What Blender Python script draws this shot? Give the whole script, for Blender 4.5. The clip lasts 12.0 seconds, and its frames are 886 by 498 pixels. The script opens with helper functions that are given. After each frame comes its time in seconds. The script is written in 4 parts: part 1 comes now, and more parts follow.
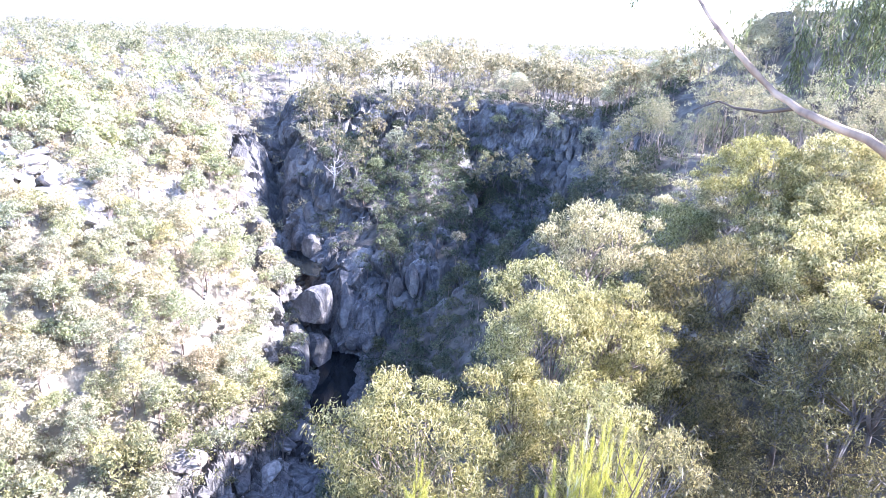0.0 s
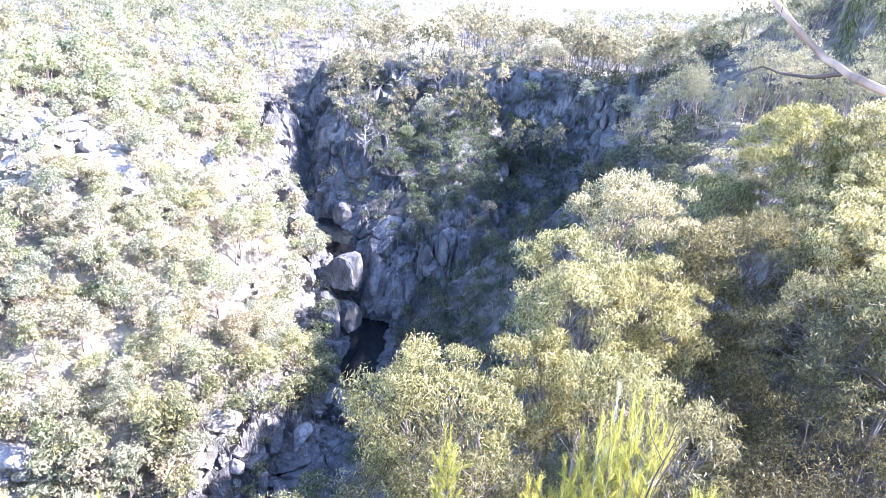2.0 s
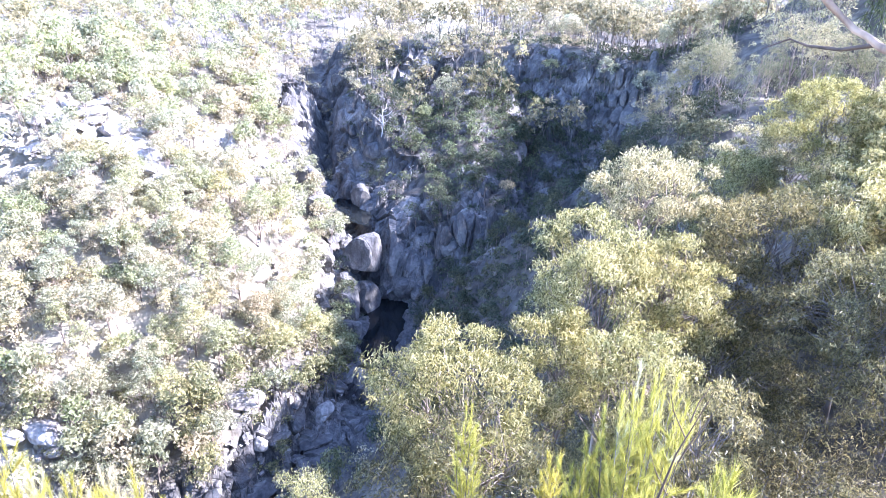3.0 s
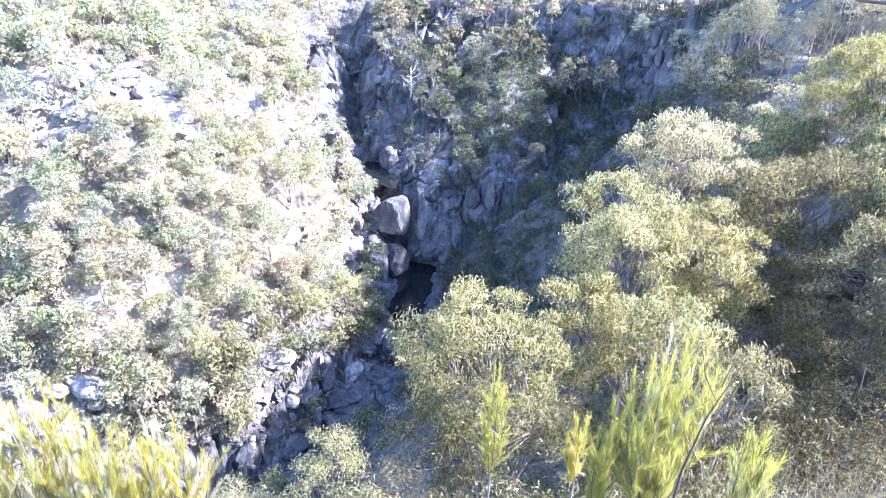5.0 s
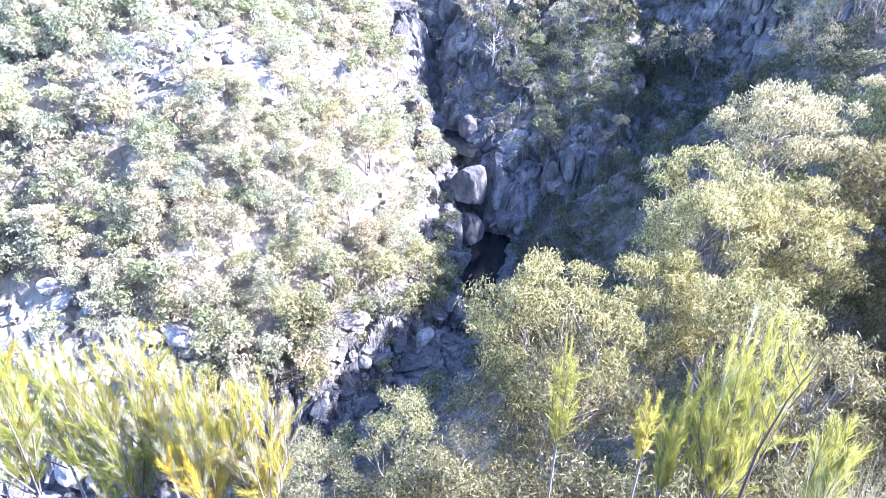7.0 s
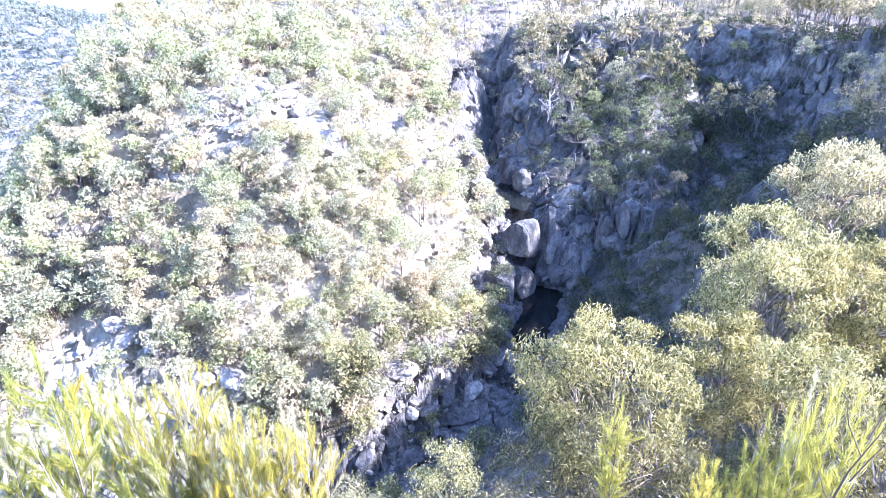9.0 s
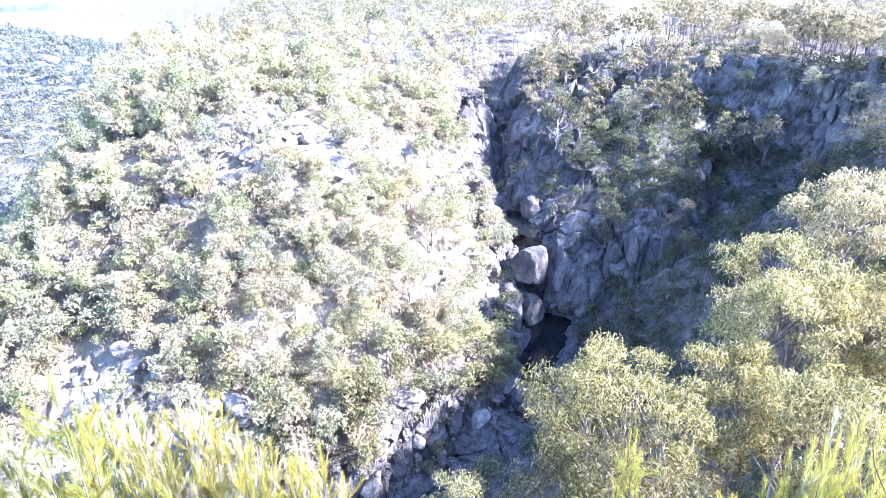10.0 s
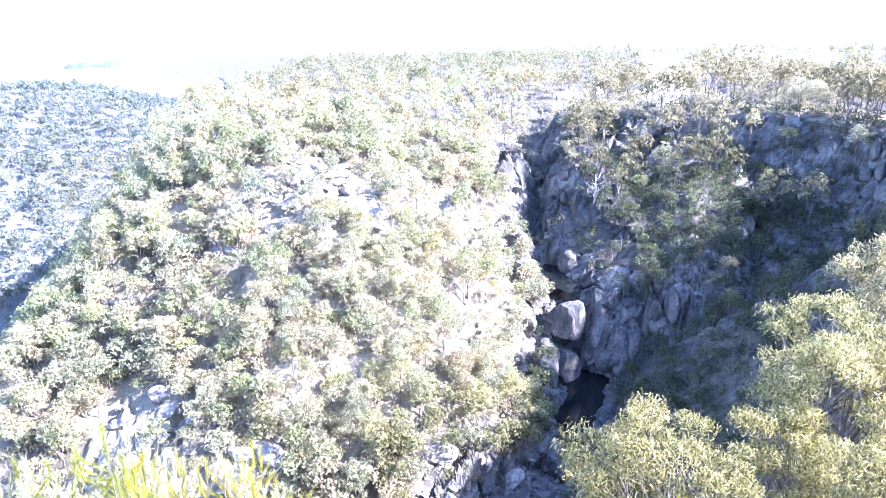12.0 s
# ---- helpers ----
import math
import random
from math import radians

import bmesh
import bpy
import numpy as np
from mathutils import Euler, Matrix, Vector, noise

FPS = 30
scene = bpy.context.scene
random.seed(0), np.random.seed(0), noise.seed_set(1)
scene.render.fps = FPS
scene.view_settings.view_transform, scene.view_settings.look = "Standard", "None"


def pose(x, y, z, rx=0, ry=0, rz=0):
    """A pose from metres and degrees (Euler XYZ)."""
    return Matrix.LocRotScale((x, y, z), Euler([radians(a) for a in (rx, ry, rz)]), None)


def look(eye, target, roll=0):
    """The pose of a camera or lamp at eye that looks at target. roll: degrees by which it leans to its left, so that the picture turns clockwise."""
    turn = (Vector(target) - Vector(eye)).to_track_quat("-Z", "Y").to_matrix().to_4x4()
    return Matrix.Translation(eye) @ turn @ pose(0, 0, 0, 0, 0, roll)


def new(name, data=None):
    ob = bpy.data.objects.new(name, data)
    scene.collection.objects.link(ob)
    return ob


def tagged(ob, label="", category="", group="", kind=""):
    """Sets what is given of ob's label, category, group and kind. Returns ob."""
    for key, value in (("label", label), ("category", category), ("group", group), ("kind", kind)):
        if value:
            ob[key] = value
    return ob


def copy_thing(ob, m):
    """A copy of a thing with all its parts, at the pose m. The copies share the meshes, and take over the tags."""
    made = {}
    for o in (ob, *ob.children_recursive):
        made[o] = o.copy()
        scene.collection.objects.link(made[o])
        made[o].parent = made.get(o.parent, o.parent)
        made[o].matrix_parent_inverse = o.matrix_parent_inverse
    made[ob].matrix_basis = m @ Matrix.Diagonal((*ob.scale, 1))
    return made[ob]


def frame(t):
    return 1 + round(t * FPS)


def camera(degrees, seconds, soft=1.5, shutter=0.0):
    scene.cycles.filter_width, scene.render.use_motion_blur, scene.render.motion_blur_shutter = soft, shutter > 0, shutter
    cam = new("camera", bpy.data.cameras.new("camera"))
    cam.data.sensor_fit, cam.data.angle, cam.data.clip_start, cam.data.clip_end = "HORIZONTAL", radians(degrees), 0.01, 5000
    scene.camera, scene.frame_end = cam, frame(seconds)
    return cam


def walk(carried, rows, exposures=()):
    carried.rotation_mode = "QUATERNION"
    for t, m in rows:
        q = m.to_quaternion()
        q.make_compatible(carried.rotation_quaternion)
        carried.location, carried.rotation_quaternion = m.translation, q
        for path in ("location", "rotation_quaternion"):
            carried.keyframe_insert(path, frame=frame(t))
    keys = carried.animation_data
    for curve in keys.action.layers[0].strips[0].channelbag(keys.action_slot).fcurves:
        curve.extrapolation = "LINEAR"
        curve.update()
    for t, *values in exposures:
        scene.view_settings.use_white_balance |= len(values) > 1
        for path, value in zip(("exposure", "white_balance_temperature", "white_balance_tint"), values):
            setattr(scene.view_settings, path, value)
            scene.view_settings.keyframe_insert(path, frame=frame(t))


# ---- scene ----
cam = camera(70.9, 12.0, soft=0.3)
# seconds, eye, target, lean to the left
PATH = [
    (0.0, (0.107, 0.072, 0.041), (0.107, 47.210, -16.633), 3.11),
    (0.5, (0.103, 0.076, 0.025), (-0.421, 46.915, -17.463), 2.95),
    (1.0, (0.083, 0.076, 0.040), (-1.028, 46.618, -18.198), 2.99),
    (1.5, (0.085, 0.076, 0.036), (-1.504, 46.495, -18.479), 2.53),
    (2.0, (0.088, 0.090, 0.016), (-2.141, 46.242, -19.090), 2.78),
    (2.5, (0.070, 0.067, 0.017), (-2.794, 45.909, -19.739), 2.20),
    (3.0, (0.058, 0.058, 0.012), (-3.525, 45.474, -20.593), 1.70),
    (5.0, (0.028, 0.043, 0.005), (-5.584, 43.933, -23.280), 0.86),
    (5.5, (-0.002, 0.015, 0.017), (-6.403, 43.422, -23.958), 0.64),
    (6.0, (0.000, 0.000, 0.000), (-8.077, 42.641, -24.830), -0.00),
    (6.5, (-0.010, -0.031, 0.003), (-9.974, 41.785, -25.534), -0.56),
    (7.0, (0.012, -0.048, 0.005), (-11.208, 41.534, -25.393), -0.47),
    (9.0, (0.073, -0.138, 0.054), (-15.650, 42.087, -21.621), -1.27),
    (9.5, (0.036, -0.165, 0.097), (-16.464, 42.268, -20.572), -1.45),
    (10.0, (-0.011, -0.162, 0.124), (-16.562, 42.681, -19.638), -1.23),
    (10.5, (-0.048, -0.164, 0.130), (-17.162, 42.885, -18.684), -1.13),
    (11.0, (-0.062, -0.177, 0.147), (-17.861, 43.053, -17.582), -1.38),
    (11.5, (-0.082, -0.206, 0.184), (-18.547, 43.166, -16.487), -1.06),
    (12.0, (-0.104, -0.234, 0.202), (-19.791, 42.920, -15.612), -1.23),
]
EXPOSURES = [(0.0, 3.03, 5720, 26), (6.0, 3.03, 5420, 27), (12.0, 3.08, 5480, 27)]
walk(cam, [(t, look(eye, target, roll)) for t, eye, target, roll in PATH], EXPOSURES)

# ---- world and sun ----
SUN_SIDE, SUN_HIGH = radians(85), radians(36)   # to the right of the line of sight at the start, and above the horizon
to_sun = Vector((math.sin(SUN_SIDE) * math.cos(SUN_HIGH), math.cos(SUN_SIDE) * math.cos(SUN_HIGH), math.sin(SUN_HIGH)))
world = bpy.data.worlds.new("sky")
scene.world = world
world.use_nodes = True
sky = world.node_tree.nodes.new("ShaderNodeTexSky")
sky.sky_type, sky.sun_disc = "NISHITA", False
sky.sun_elevation, sky.sun_rotation = SUN_HIGH, SUN_SIDE
sky.air_density, sky.dust_density = 1.0, 0.4
sky.ozone_density = 3.0
background = world.node_tree.nodes["Background"]
background.inputs["Strength"].default_value = 0.15
world.node_tree.links.new(sky.outputs[0], background.inputs["Color"])
sun = new("sun", bpy.data.lights.new("sun", "SUN"))
sun.data.energy, sun.data.angle, sun.data.color = 4.6, radians(0.5), (1.0, 0.97, 0.92)
sun.matrix_world = look(to_sun * 100, (0, 0, 0))


# ---- materials ----
def material(name):
    m = bpy.data.materials.new(name)
    m.use_nodes = True
    nodes, links = m.node_tree.nodes, m.node_tree.links
    return m, nodes, links, nodes["Principled BSDF"]


def ramp(nodes, links, source, stops):
    r = nodes.new("ShaderNodeValToRGB")
    while len(r.color_ramp.elements) < len(stops):
        r.color_ramp.elements.new(0.5)
    for e, (at, c) in zip(r.color_ramp.elements, stops):
        e.position, e.color = at, (*c, 1)
    links.new(source, r.inputs[0])
    return r.outputs[0]


def noise_at(nodes, links, scale, detail=4, stretch=(1, 1, 1)):
    where = nodes.new("ShaderNodeTexCoord")
    shift = nodes.new("ShaderNodeMapping")
    shift.inputs["Scale"].default_value = stretch
    links.new(where.outputs["Object"], shift.inputs[0])
    n = nodes.new("ShaderNodeTexNoise")
    n.inputs["Scale"].default_value, n.inputs["Detail"].default_value = scale, detail
    links.new(shift.outputs[0], n.inputs["Vector"])
    return n.outputs["Fac"]


def mix(nodes, links, kind, fac, a, b):
    n = nodes.new("ShaderNodeMix")
    n.data_type, n.blend_type = "RGBA", kind
    for value, socket in ((fac, n.inputs[0]), (a, n.inputs[6]), (b, n.inputs[7])):
        if isinstance(value, (int, float)):
            socket.default_value = value
        elif isinstance(value, tuple):
            socket.default_value = (*value, 1)
        else:
            links.new(value, socket)
    return n.outputs[2]


def leaf_material(name, dark, mid, light, glow=0.35, rough=0.75, vary=1.0):
    """Leaves with a colour for each, lightly glossy, letting sunlight through."""
    m, nodes, links, shader = material(name)
    geometry = nodes.new("ShaderNodeNewGeometry")
    thing = nodes.new("ShaderNodeObjectInfo")
    each = ramp(nodes, links, geometry.outputs["Random Per Island"], [(0.0, dark), (0.5, mid), (1.0, light)])
    patch = ramp(nodes, links, noise_at(nodes, links, 0.35, 2), [(0.3, (0.73, 0.76, 0.72)), (0.7, (1.15, 1.1, 1.0))])
    whole = ramp(nodes, links, thing.outputs["Random"], [(0.0, (0.74, 0.82, 0.78)), (0.35, (0.95, 1.0, 0.92)), (0.7, (1.05, 1.02, 0.98)), (1.0, (1.22, 1.12, 0.92))])
    stand = ramp(nodes, links, noise_at(nodes, links, 0.11, 1), [(0.36, (0.74, 0.75, 0.64)), (0.5, (1.02, 1, 0.98)), (0.64, (1.24, 1.16, 1.06))])
    colour = mix(nodes, links, "MULTIPLY", vary, mix(nodes, links, "MULTIPLY", 1.0, each, patch), whole)
    colour = mix(nodes, links, "MULTIPLY", 0.8, colour, stand)
    links.new(colour, shader.inputs["Base Color"])
    shader.inputs["Roughness"].default_value = rough
    through_leaf = nodes.new("ShaderNodeBsdfTranslucent")
    links.new(colour, through_leaf.inputs["Color"])
    both = nodes.new("ShaderNodeMixShader")
    both.inputs[0].default_value = glow
    links.new(shader.outputs[0], both.inputs[1])
    links.new(through_leaf.outputs[0], both.inputs[2])
    links.new(both.outputs[0], nodes["Material Output"].inputs["Surface"])
    return m


def bark_material(name, pale, dark):
    m, nodes, links, shader = material(name)
    streak = noise_at(nodes, links, 3.0, 5, (1.0, 1.0, 0.25))
    links.new(ramp(nodes, links, streak, [(0.35, dark), (0.6, pale)]), shader.inputs["Base Color"])
    shader.inputs["Roughness"].default_value = 0.8
    bump = nodes.new("ShaderNodeBump")
    bump.inputs["Strength"].default_value, bump.inputs["Distance"].default_value = 0.5, 0.02
    links.new(streak, bump.inputs["Height"])
    links.new(bump.outputs[0], shader.inputs["Normal"])
    return m


def joints(nodes, links, scale, stretch, wide):
    """Dark lines between blocks: 0 in the crack, 1 on the block."""
    where = nodes.new("ShaderNodeTexCoord")
    shift = nodes.new("ShaderNodeMapping")
    shift.inputs["Scale"].default_value = stretch
    shift.inputs["Rotation"].default_value = (0.25, 0.15, 0.4)
    links.new(where.outputs["Object"], shift.inputs[0])
    warp = nodes.new("ShaderNodeTexNoise")
    warp.inputs["Scale"].default_value = scale * 0.9
    links.new(shift.outputs[0], warp.inputs["Vector"])
    bent = mix(nodes, links, "LINEAR_LIGHT", 0.35 / scale, shift.outputs[0], warp.outputs["Color"])
    v = nodes.new("ShaderNodeTexVoronoi")
    v.feature = "DISTANCE_TO_EDGE"
    v.inputs["Scale"].default_value = scale
    links.new(bent, v.inputs["Vector"])
    return ramp(nodes, links, v.outputs["Distance"], [(0.0, (0, 0, 0)), (wide, (1, 1, 1))])


def rock_colours(nodes, links, whitened=False):
    """Grey granite: weathered patches, black stains, joints between blocks; optionally mixed paler, which stands for
    full sunlight.
    """
    broad = ramp(nodes, links, noise_at(nodes, links, 0.16, 5), [(0.3, (0.07, 0.069, 0.07)), (0.5, (0.135, 0.131, 0.127)), (0.7, (0.34, 0.32, 0.295))])
    stains = ramp(nodes, links, noise_at(nodes, links, 0.9, 6, (1, 1, 0.45)), [(0.38, (0.6, 0.59, 0.61)), (0.55, (1, 1, 1))])
    grain = ramp(nodes, links, noise_at(nodes, links, 4.0, 8), [(0.3, (0.65, 0.65, 0.65)), (0.65, (1.15, 1.12, 1.08))])
    if whitened:
        broad = mix(nodes, links, "MIX", 0.62, broad, (0.46, 0.435, 0.40))
    stone = mix(nodes, links, "MULTIPLY", 1.0, mix(nodes, links, "MULTIPLY", 1.0, broad, stains), grain)
    large, small = joints(nodes, links, 0.30, (1, 1, 0.55), 0.05), joints(nodes, links, 0.95, (1, 1, 0.7), 0.07)
    cleft = ramp(nodes, links, noise_at(nodes, links, 0.75, 3, (1, 1, 0.4)), [(0.455, (1, 1, 1)), (0.495, (0.18, 0.18, 0.2)), (0.53, (1, 1, 1))])
    fine = ramp(nodes, links, noise_at(nodes, links, 2.1, 3, (1, 1, 0.8)), [(0.46, (1, 1, 1)), (0.5, (0.35, 0.35, 0.37)), (0.54, (1.1, 1.1, 1.1))])
    stone = mix(nodes, links, "MULTIPLY", 0.2, mix(nodes, links, "MULTIPLY", 0.3, stone, cleft), fine)
    stone = mix(nodes, links, "MULTIPLY", 0.28, stone, large)
    return mix(nodes, links, "MULTIPLY", 0.16, stone, small), mix(nodes, links, "MULTIPLY", 0.6, large, small)


def rock_material(name, whitened=False):
    m, nodes, links, shader = material(name)
    colour, relief = rock_colours(nodes, links, whitened)
    links.new(colour, shader.inputs["Base Color"])
    shader.inputs["Roughness"].default_value = 0.85
    bump = nodes.new("ShaderNodeBump")
    bump.inputs["Strength"].default_value, bump.inputs["Distance"].default_value = 0.8, 0.25
    links.new(mix(nodes, links, "MULTIPLY", 0.8, noise_at(nodes, links, 0.8, 5), relief), bump.inputs["Height"])
    links.new(bump.outputs[0], shader.inputs["Normal"])
    return m


def ground_material():
    """Bare rock where it is steep, dry grass, litter and stones where it is not."""
    m, nodes, links, shader = material("hillside")
    rock, relief = rock_colours(nodes, links)
    litter = ramp(nodes, links, noise_at(nodes, links, 0.5, 7), [(0.3, (0.03, 0.026, 0.02)), (0.5, (0.075, 0.064, 0.05)), (0.7, (0.15, 0.13, 0.10))])
    grass = ramp(nodes, links, noise_at(nodes, links, 0.08, 6), [(0.3, (0.36, 0.31, 0.21)), (0.7, (0.52, 0.46, 0.34))])
    kind = nodes.new("ShaderNodeAttribute")
    kind.attribute_name = "cover"
    split = nodes.new("ShaderNodeSeparateColor")
    links.new(kind.outputs["Color"], split.inputs[0])
    colour = mix(nodes, links, "MIX", split.outputs[1], litter, grass)
    woods = ramp(nodes, links, noise_at(nodes, links, 0.2, 4), [(0.3, (0.09, 0.095, 0.09)), (0.7, (0.15, 0.15, 0.14))])
    colour = mix(nodes, links, "MIX", split.outputs[2], colour, woods)
    colour = mix(nodes, links, "MIX", split.outputs[0], colour, rock)
    links.new(colour, shader.inputs["Base Color"])
    shader.inputs["Roughness"].default_value = 0.9
    bump = nodes.new("ShaderNodeBump")
    bump.inputs["Strength"].default_value, bump.inputs["Distance"].default_value = 0.8, 0.3
    links.new(mix(nodes, links, "MULTIPLY", split.outputs[0], noise_at(nodes, links, 1.1, 9), relief), bump.inputs["Height"])
    links.new(bump.outputs[0], shader.inputs["Normal"])
    return m


def water_material():
    m, nodes, links, shader = material("still_water")
    links.new(ramp(nodes, links, noise_at(nodes, links, 0.4, 3), [(0.3, (0.006, 0.008, 0.010)), (0.7, (0.012, 0.014, 0.014))]), shader.inputs["Base Color"])
    shader.inputs["Roughness"].default_value = 0.04
    shader.inputs["IOR"].default_value = 1.33
    bump = nodes.new("ShaderNodeBump")
    bump.inputs["Strength"].default_value, bump.inputs["Distance"].default_value = 0.12, 0.02
    links.new(noise_at(nodes, links, 1.5, 3), bump.inputs["Height"])
    links.new(bump.outputs[0], shader.inputs["Normal"])
    return m


GRANITE, SUNLIT_GRANITE, HILLSIDE, WATER = rock_material("granite"), rock_material("sunlit_granite", True), ground_material(), water_material()
LEAF_OLIVE = leaf_material("gum_leaf_olive", (0.062, 0.064, 0.022), (0.338, 0.31, 0.128), (0.65, 0.585, 0.345), 0.5, 0.5, 0.35)
LEAF_GREY = leaf_material("gum_leaf_grey", (0.085, 0.085, 0.05), (0.34, 0.31, 0.175), (0.66, 0.59, 0.39), 0.5, 0.55, 0.4)
LEAF_SLOPE = leaf_material("slope_leaf", (0.14, 0.138, 0.09), (0.40, 0.385, 0.285), (0.66, 0.625, 0.51), 0.5)
LEAF_GREEN = leaf_material("green_slope_leaf", (0.13, 0.14, 0.07), (0.37, 0.375, 0.225), (0.60, 0.585, 0.40), 0.5)
LEAF_RUST = leaf_material("rusty_slope_leaf", (0.15, 0.13, 0.09), (0.40, 0.355, 0.27), (0.64, 0.58, 0.48), 0.5)
# far leaves: greyed in colour to stand for the haze of distance
LEAF_FAR = leaf_material("hazed_valley_leaf", (0.13, 0.145, 0.15), (0.18, 0.195, 0.20), (0.24, 0.255, 0.255), 0.5)
# gorge leaves: extra dark, so that their colour carries part of the gorge's shade
LEAF_DARK = leaf_material("shade_darkened_leaf", (0.035, 0.045, 0.03), (0.085, 0.10, 0.07), (0.16, 0.17, 0.12), 0.4)
LEAF_YELLOW = leaf_material("yellow_gum_leaf", (0.12, 0.11, 0.03), (0.34, 0.30, 0.115), (0.58, 0.51, 0.24), 0.5, 0.42, 0.4)
LEAF_TABLE = leaf_material("tableland_leaf", (0.12, 0.115, 0.075), (0.25, 0.235, 0.155), (0.38, 0.345, 0.25), 0.5)
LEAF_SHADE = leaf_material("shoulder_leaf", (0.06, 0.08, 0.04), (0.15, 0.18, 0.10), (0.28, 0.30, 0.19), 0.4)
LEAF_GULLY = leaf_material("creek_leaf", (0.07, 0.085, 0.045), (0.19, 0.205, 0.115), (0.36, 0.36, 0.24), 0.45)
LEAF_HILL = leaf_material("hillside_leaf", (0.06, 0.065, 0.045), (0.17, 0.165, 0.12), (0.33, 0.31, 0.24))
LEAF_DULL = leaf_material("dull_gum_leaf", (0.042, 0.041, 0.02), (0.148, 0.135, 0.063), (0.34, 0.30, 0.155), 0.45, 0.55, 0.4)
LEAF_LIME = leaf_material("wattle_leaf", (0.20, 0.205, 0.04), (0.43, 0.405, 0.09), (0.69, 0.62, 0.23), 0.6, 0.45)
LEAF_GOLD = leaf_material("golden_wattle_leaf", (0.40, 0.30, 0.03), (0.62, 0.48, 0.06), (0.80, 0.62, 0.12), 0.5, 0.45)
BARK_PALE = bark_material("smooth_bark", (0.27, 0.215, 0.175), (0.11, 0.085, 0.07))
BARK_LIMB = bark_material("salmon_bark", (0.45, 0.30, 0.195), (0.18, 0.115, 0.08))
LEAF_LONG = leaf_material("hanging_leaf", (0.06, 0.07, 0.032), (0.14, 0.15, 0.07), (0.28, 0.28, 0.15), 0.5, 0.42)
BARK_DARK = bark_material("rough_bark", (0.20, 0.18, 0.16), (0.07, 0.06, 0.055))
BARK_BURNT = bark_material("dark_twig", (0.10, 0.066, 0.045), (0.045, 0.03, 0.022))
BARK_DEAD = bark_material("dead_wood", (0.55, 0.52, 0.48), (0.30, 0.28, 0.26))


# ---- meshes ----
def mesh_of(name, verts, faces, mats, which=None, smooth=True):
    """A mesh from arrays: verts (n, 3), faces (m, k) with the same number of corners each."""
    verts, faces = np.asarray(verts, np.float32), np.asarray(faces, np.int32)
    me = bpy.data.meshes.new(name)
    count, corners = faces.shape
    me.vertices.add(len(verts))
    me.vertices.foreach_set("co", verts.ravel())
    me.loops.add(count * corners)
    me.loops.foreach_set("vertex_index", faces.ravel())
    me.polygons.add(count)
    me.polygons.foreach_set("loop_start", np.arange(0, count * corners, corners, dtype=np.int32))
    me.polygons.foreach_set("use_smooth", np.full(count, smooth))
    for m in mats if isinstance(mats, (list, tuple)) else [mats]:
        me.materials.append(m)
    if which is not None:
        me.polygons.foreach_set("material_index", np.asarray(which, np.int32))
    me.update(calc_edges=True)
    return me


def part(name, me, parent, label=""):
    ob = new(name, me)
    ob.parent = parent
    if label:
        tagged(ob, label)
    return ob


def hashed(ix, iy, iz, seed):
    h = (ix.astype(np.int64) * 374761393 + iy.astype(np.int64) * 668265263 + iz.astype(np.int64) * 2147483647 + seed * 974711) & 0xFFFFFFFF
    h = ((h ^ (h >> 13)) * 1274126177) & 0xFFFFFFFF
    h = ((h ^ (h >> 16)) * 2246822519) & 0xFFFFFFFF
    return ((h ^ (h >> 15)) & 0xFFFFFF) / float(0xFFFFFF)


def value_noise(x, y, z, seed):
    ix, iy, iz = np.floor(x), np.floor(y), np.floor(z)
    fx, fy, fz = x - ix, y - iy, z - iz
    fx, fy, fz = fx * fx * (3 - 2 * fx), fy * fy * (3 - 2 * fy), fz * fz * (3 - 2 * fz)
    total = 0
    for dx in (0, 1):
        for dy in (0, 1):
            for dz in (0, 1):
                wx = fx if dx else 1 - fx
                wy = fy if dy else 1 - fy
                wz = fz if dz else 1 - fz
                total = total + wx * wy * wz * hashed(ix + dx, iy + dy, iz + dz, seed)
    return total * 2 - 1


def fbm(x, y, z, size, octaves, seed):
    total, weight = 0, 1.0
    for k in range(octaves):
        total = total + weight * value_noise(x / size, y / size, z / size, seed + k)
        size, weight = size / 2.03, weight * 0.5
    return total


def cells(x, y, z, size, seed):
    """Blocks: a value for each cell of a warped lattice, and the distance to its joints."""
    best, second, value = np.full(x.shape, 9.0), np.full(x.shape, 9.0), np.zeros(x.shape)
    px, py, pz = x / size[0], y / size[1], z / size[2]
    ix, iy, iz = np.floor(px), np.floor(py), np.floor(pz)
    for dx in (-1, 0, 1):
        for dy in (-1, 0, 1):
            for dz in (-1, 0, 1):
                cx, cy, cz = ix + dx, iy + dy, iz + dz
                gap = np.sqrt((cx + hashed(cx, cy, cz, seed) - px) ** 2 + (cy + hashed(cx, cy, cz, seed + 1) - py) ** 2 + (cz + hashed(cx, cy, cz, seed + 2) - pz) ** 2)
                v = hashed(cx, cy, cz, seed + 3)
                nearer = gap < best
                second = np.where(nearer, best, np.minimum(second, gap))
                value = np.where(nearer, v, value)
                best = np.minimum(best, gap)
    return value, second - best


def step(a, b, x):
    t = np.clip((x - a) / (b - a), 0, 1)
    return t * t * (3 - 2 * t)


def soft_min(a, b, k):
    t = np.clip(0.5 + 0.5 * (b - a) / k, 0, 1)
    return b * (1 - t) + a * t - k * t * (1 - t)


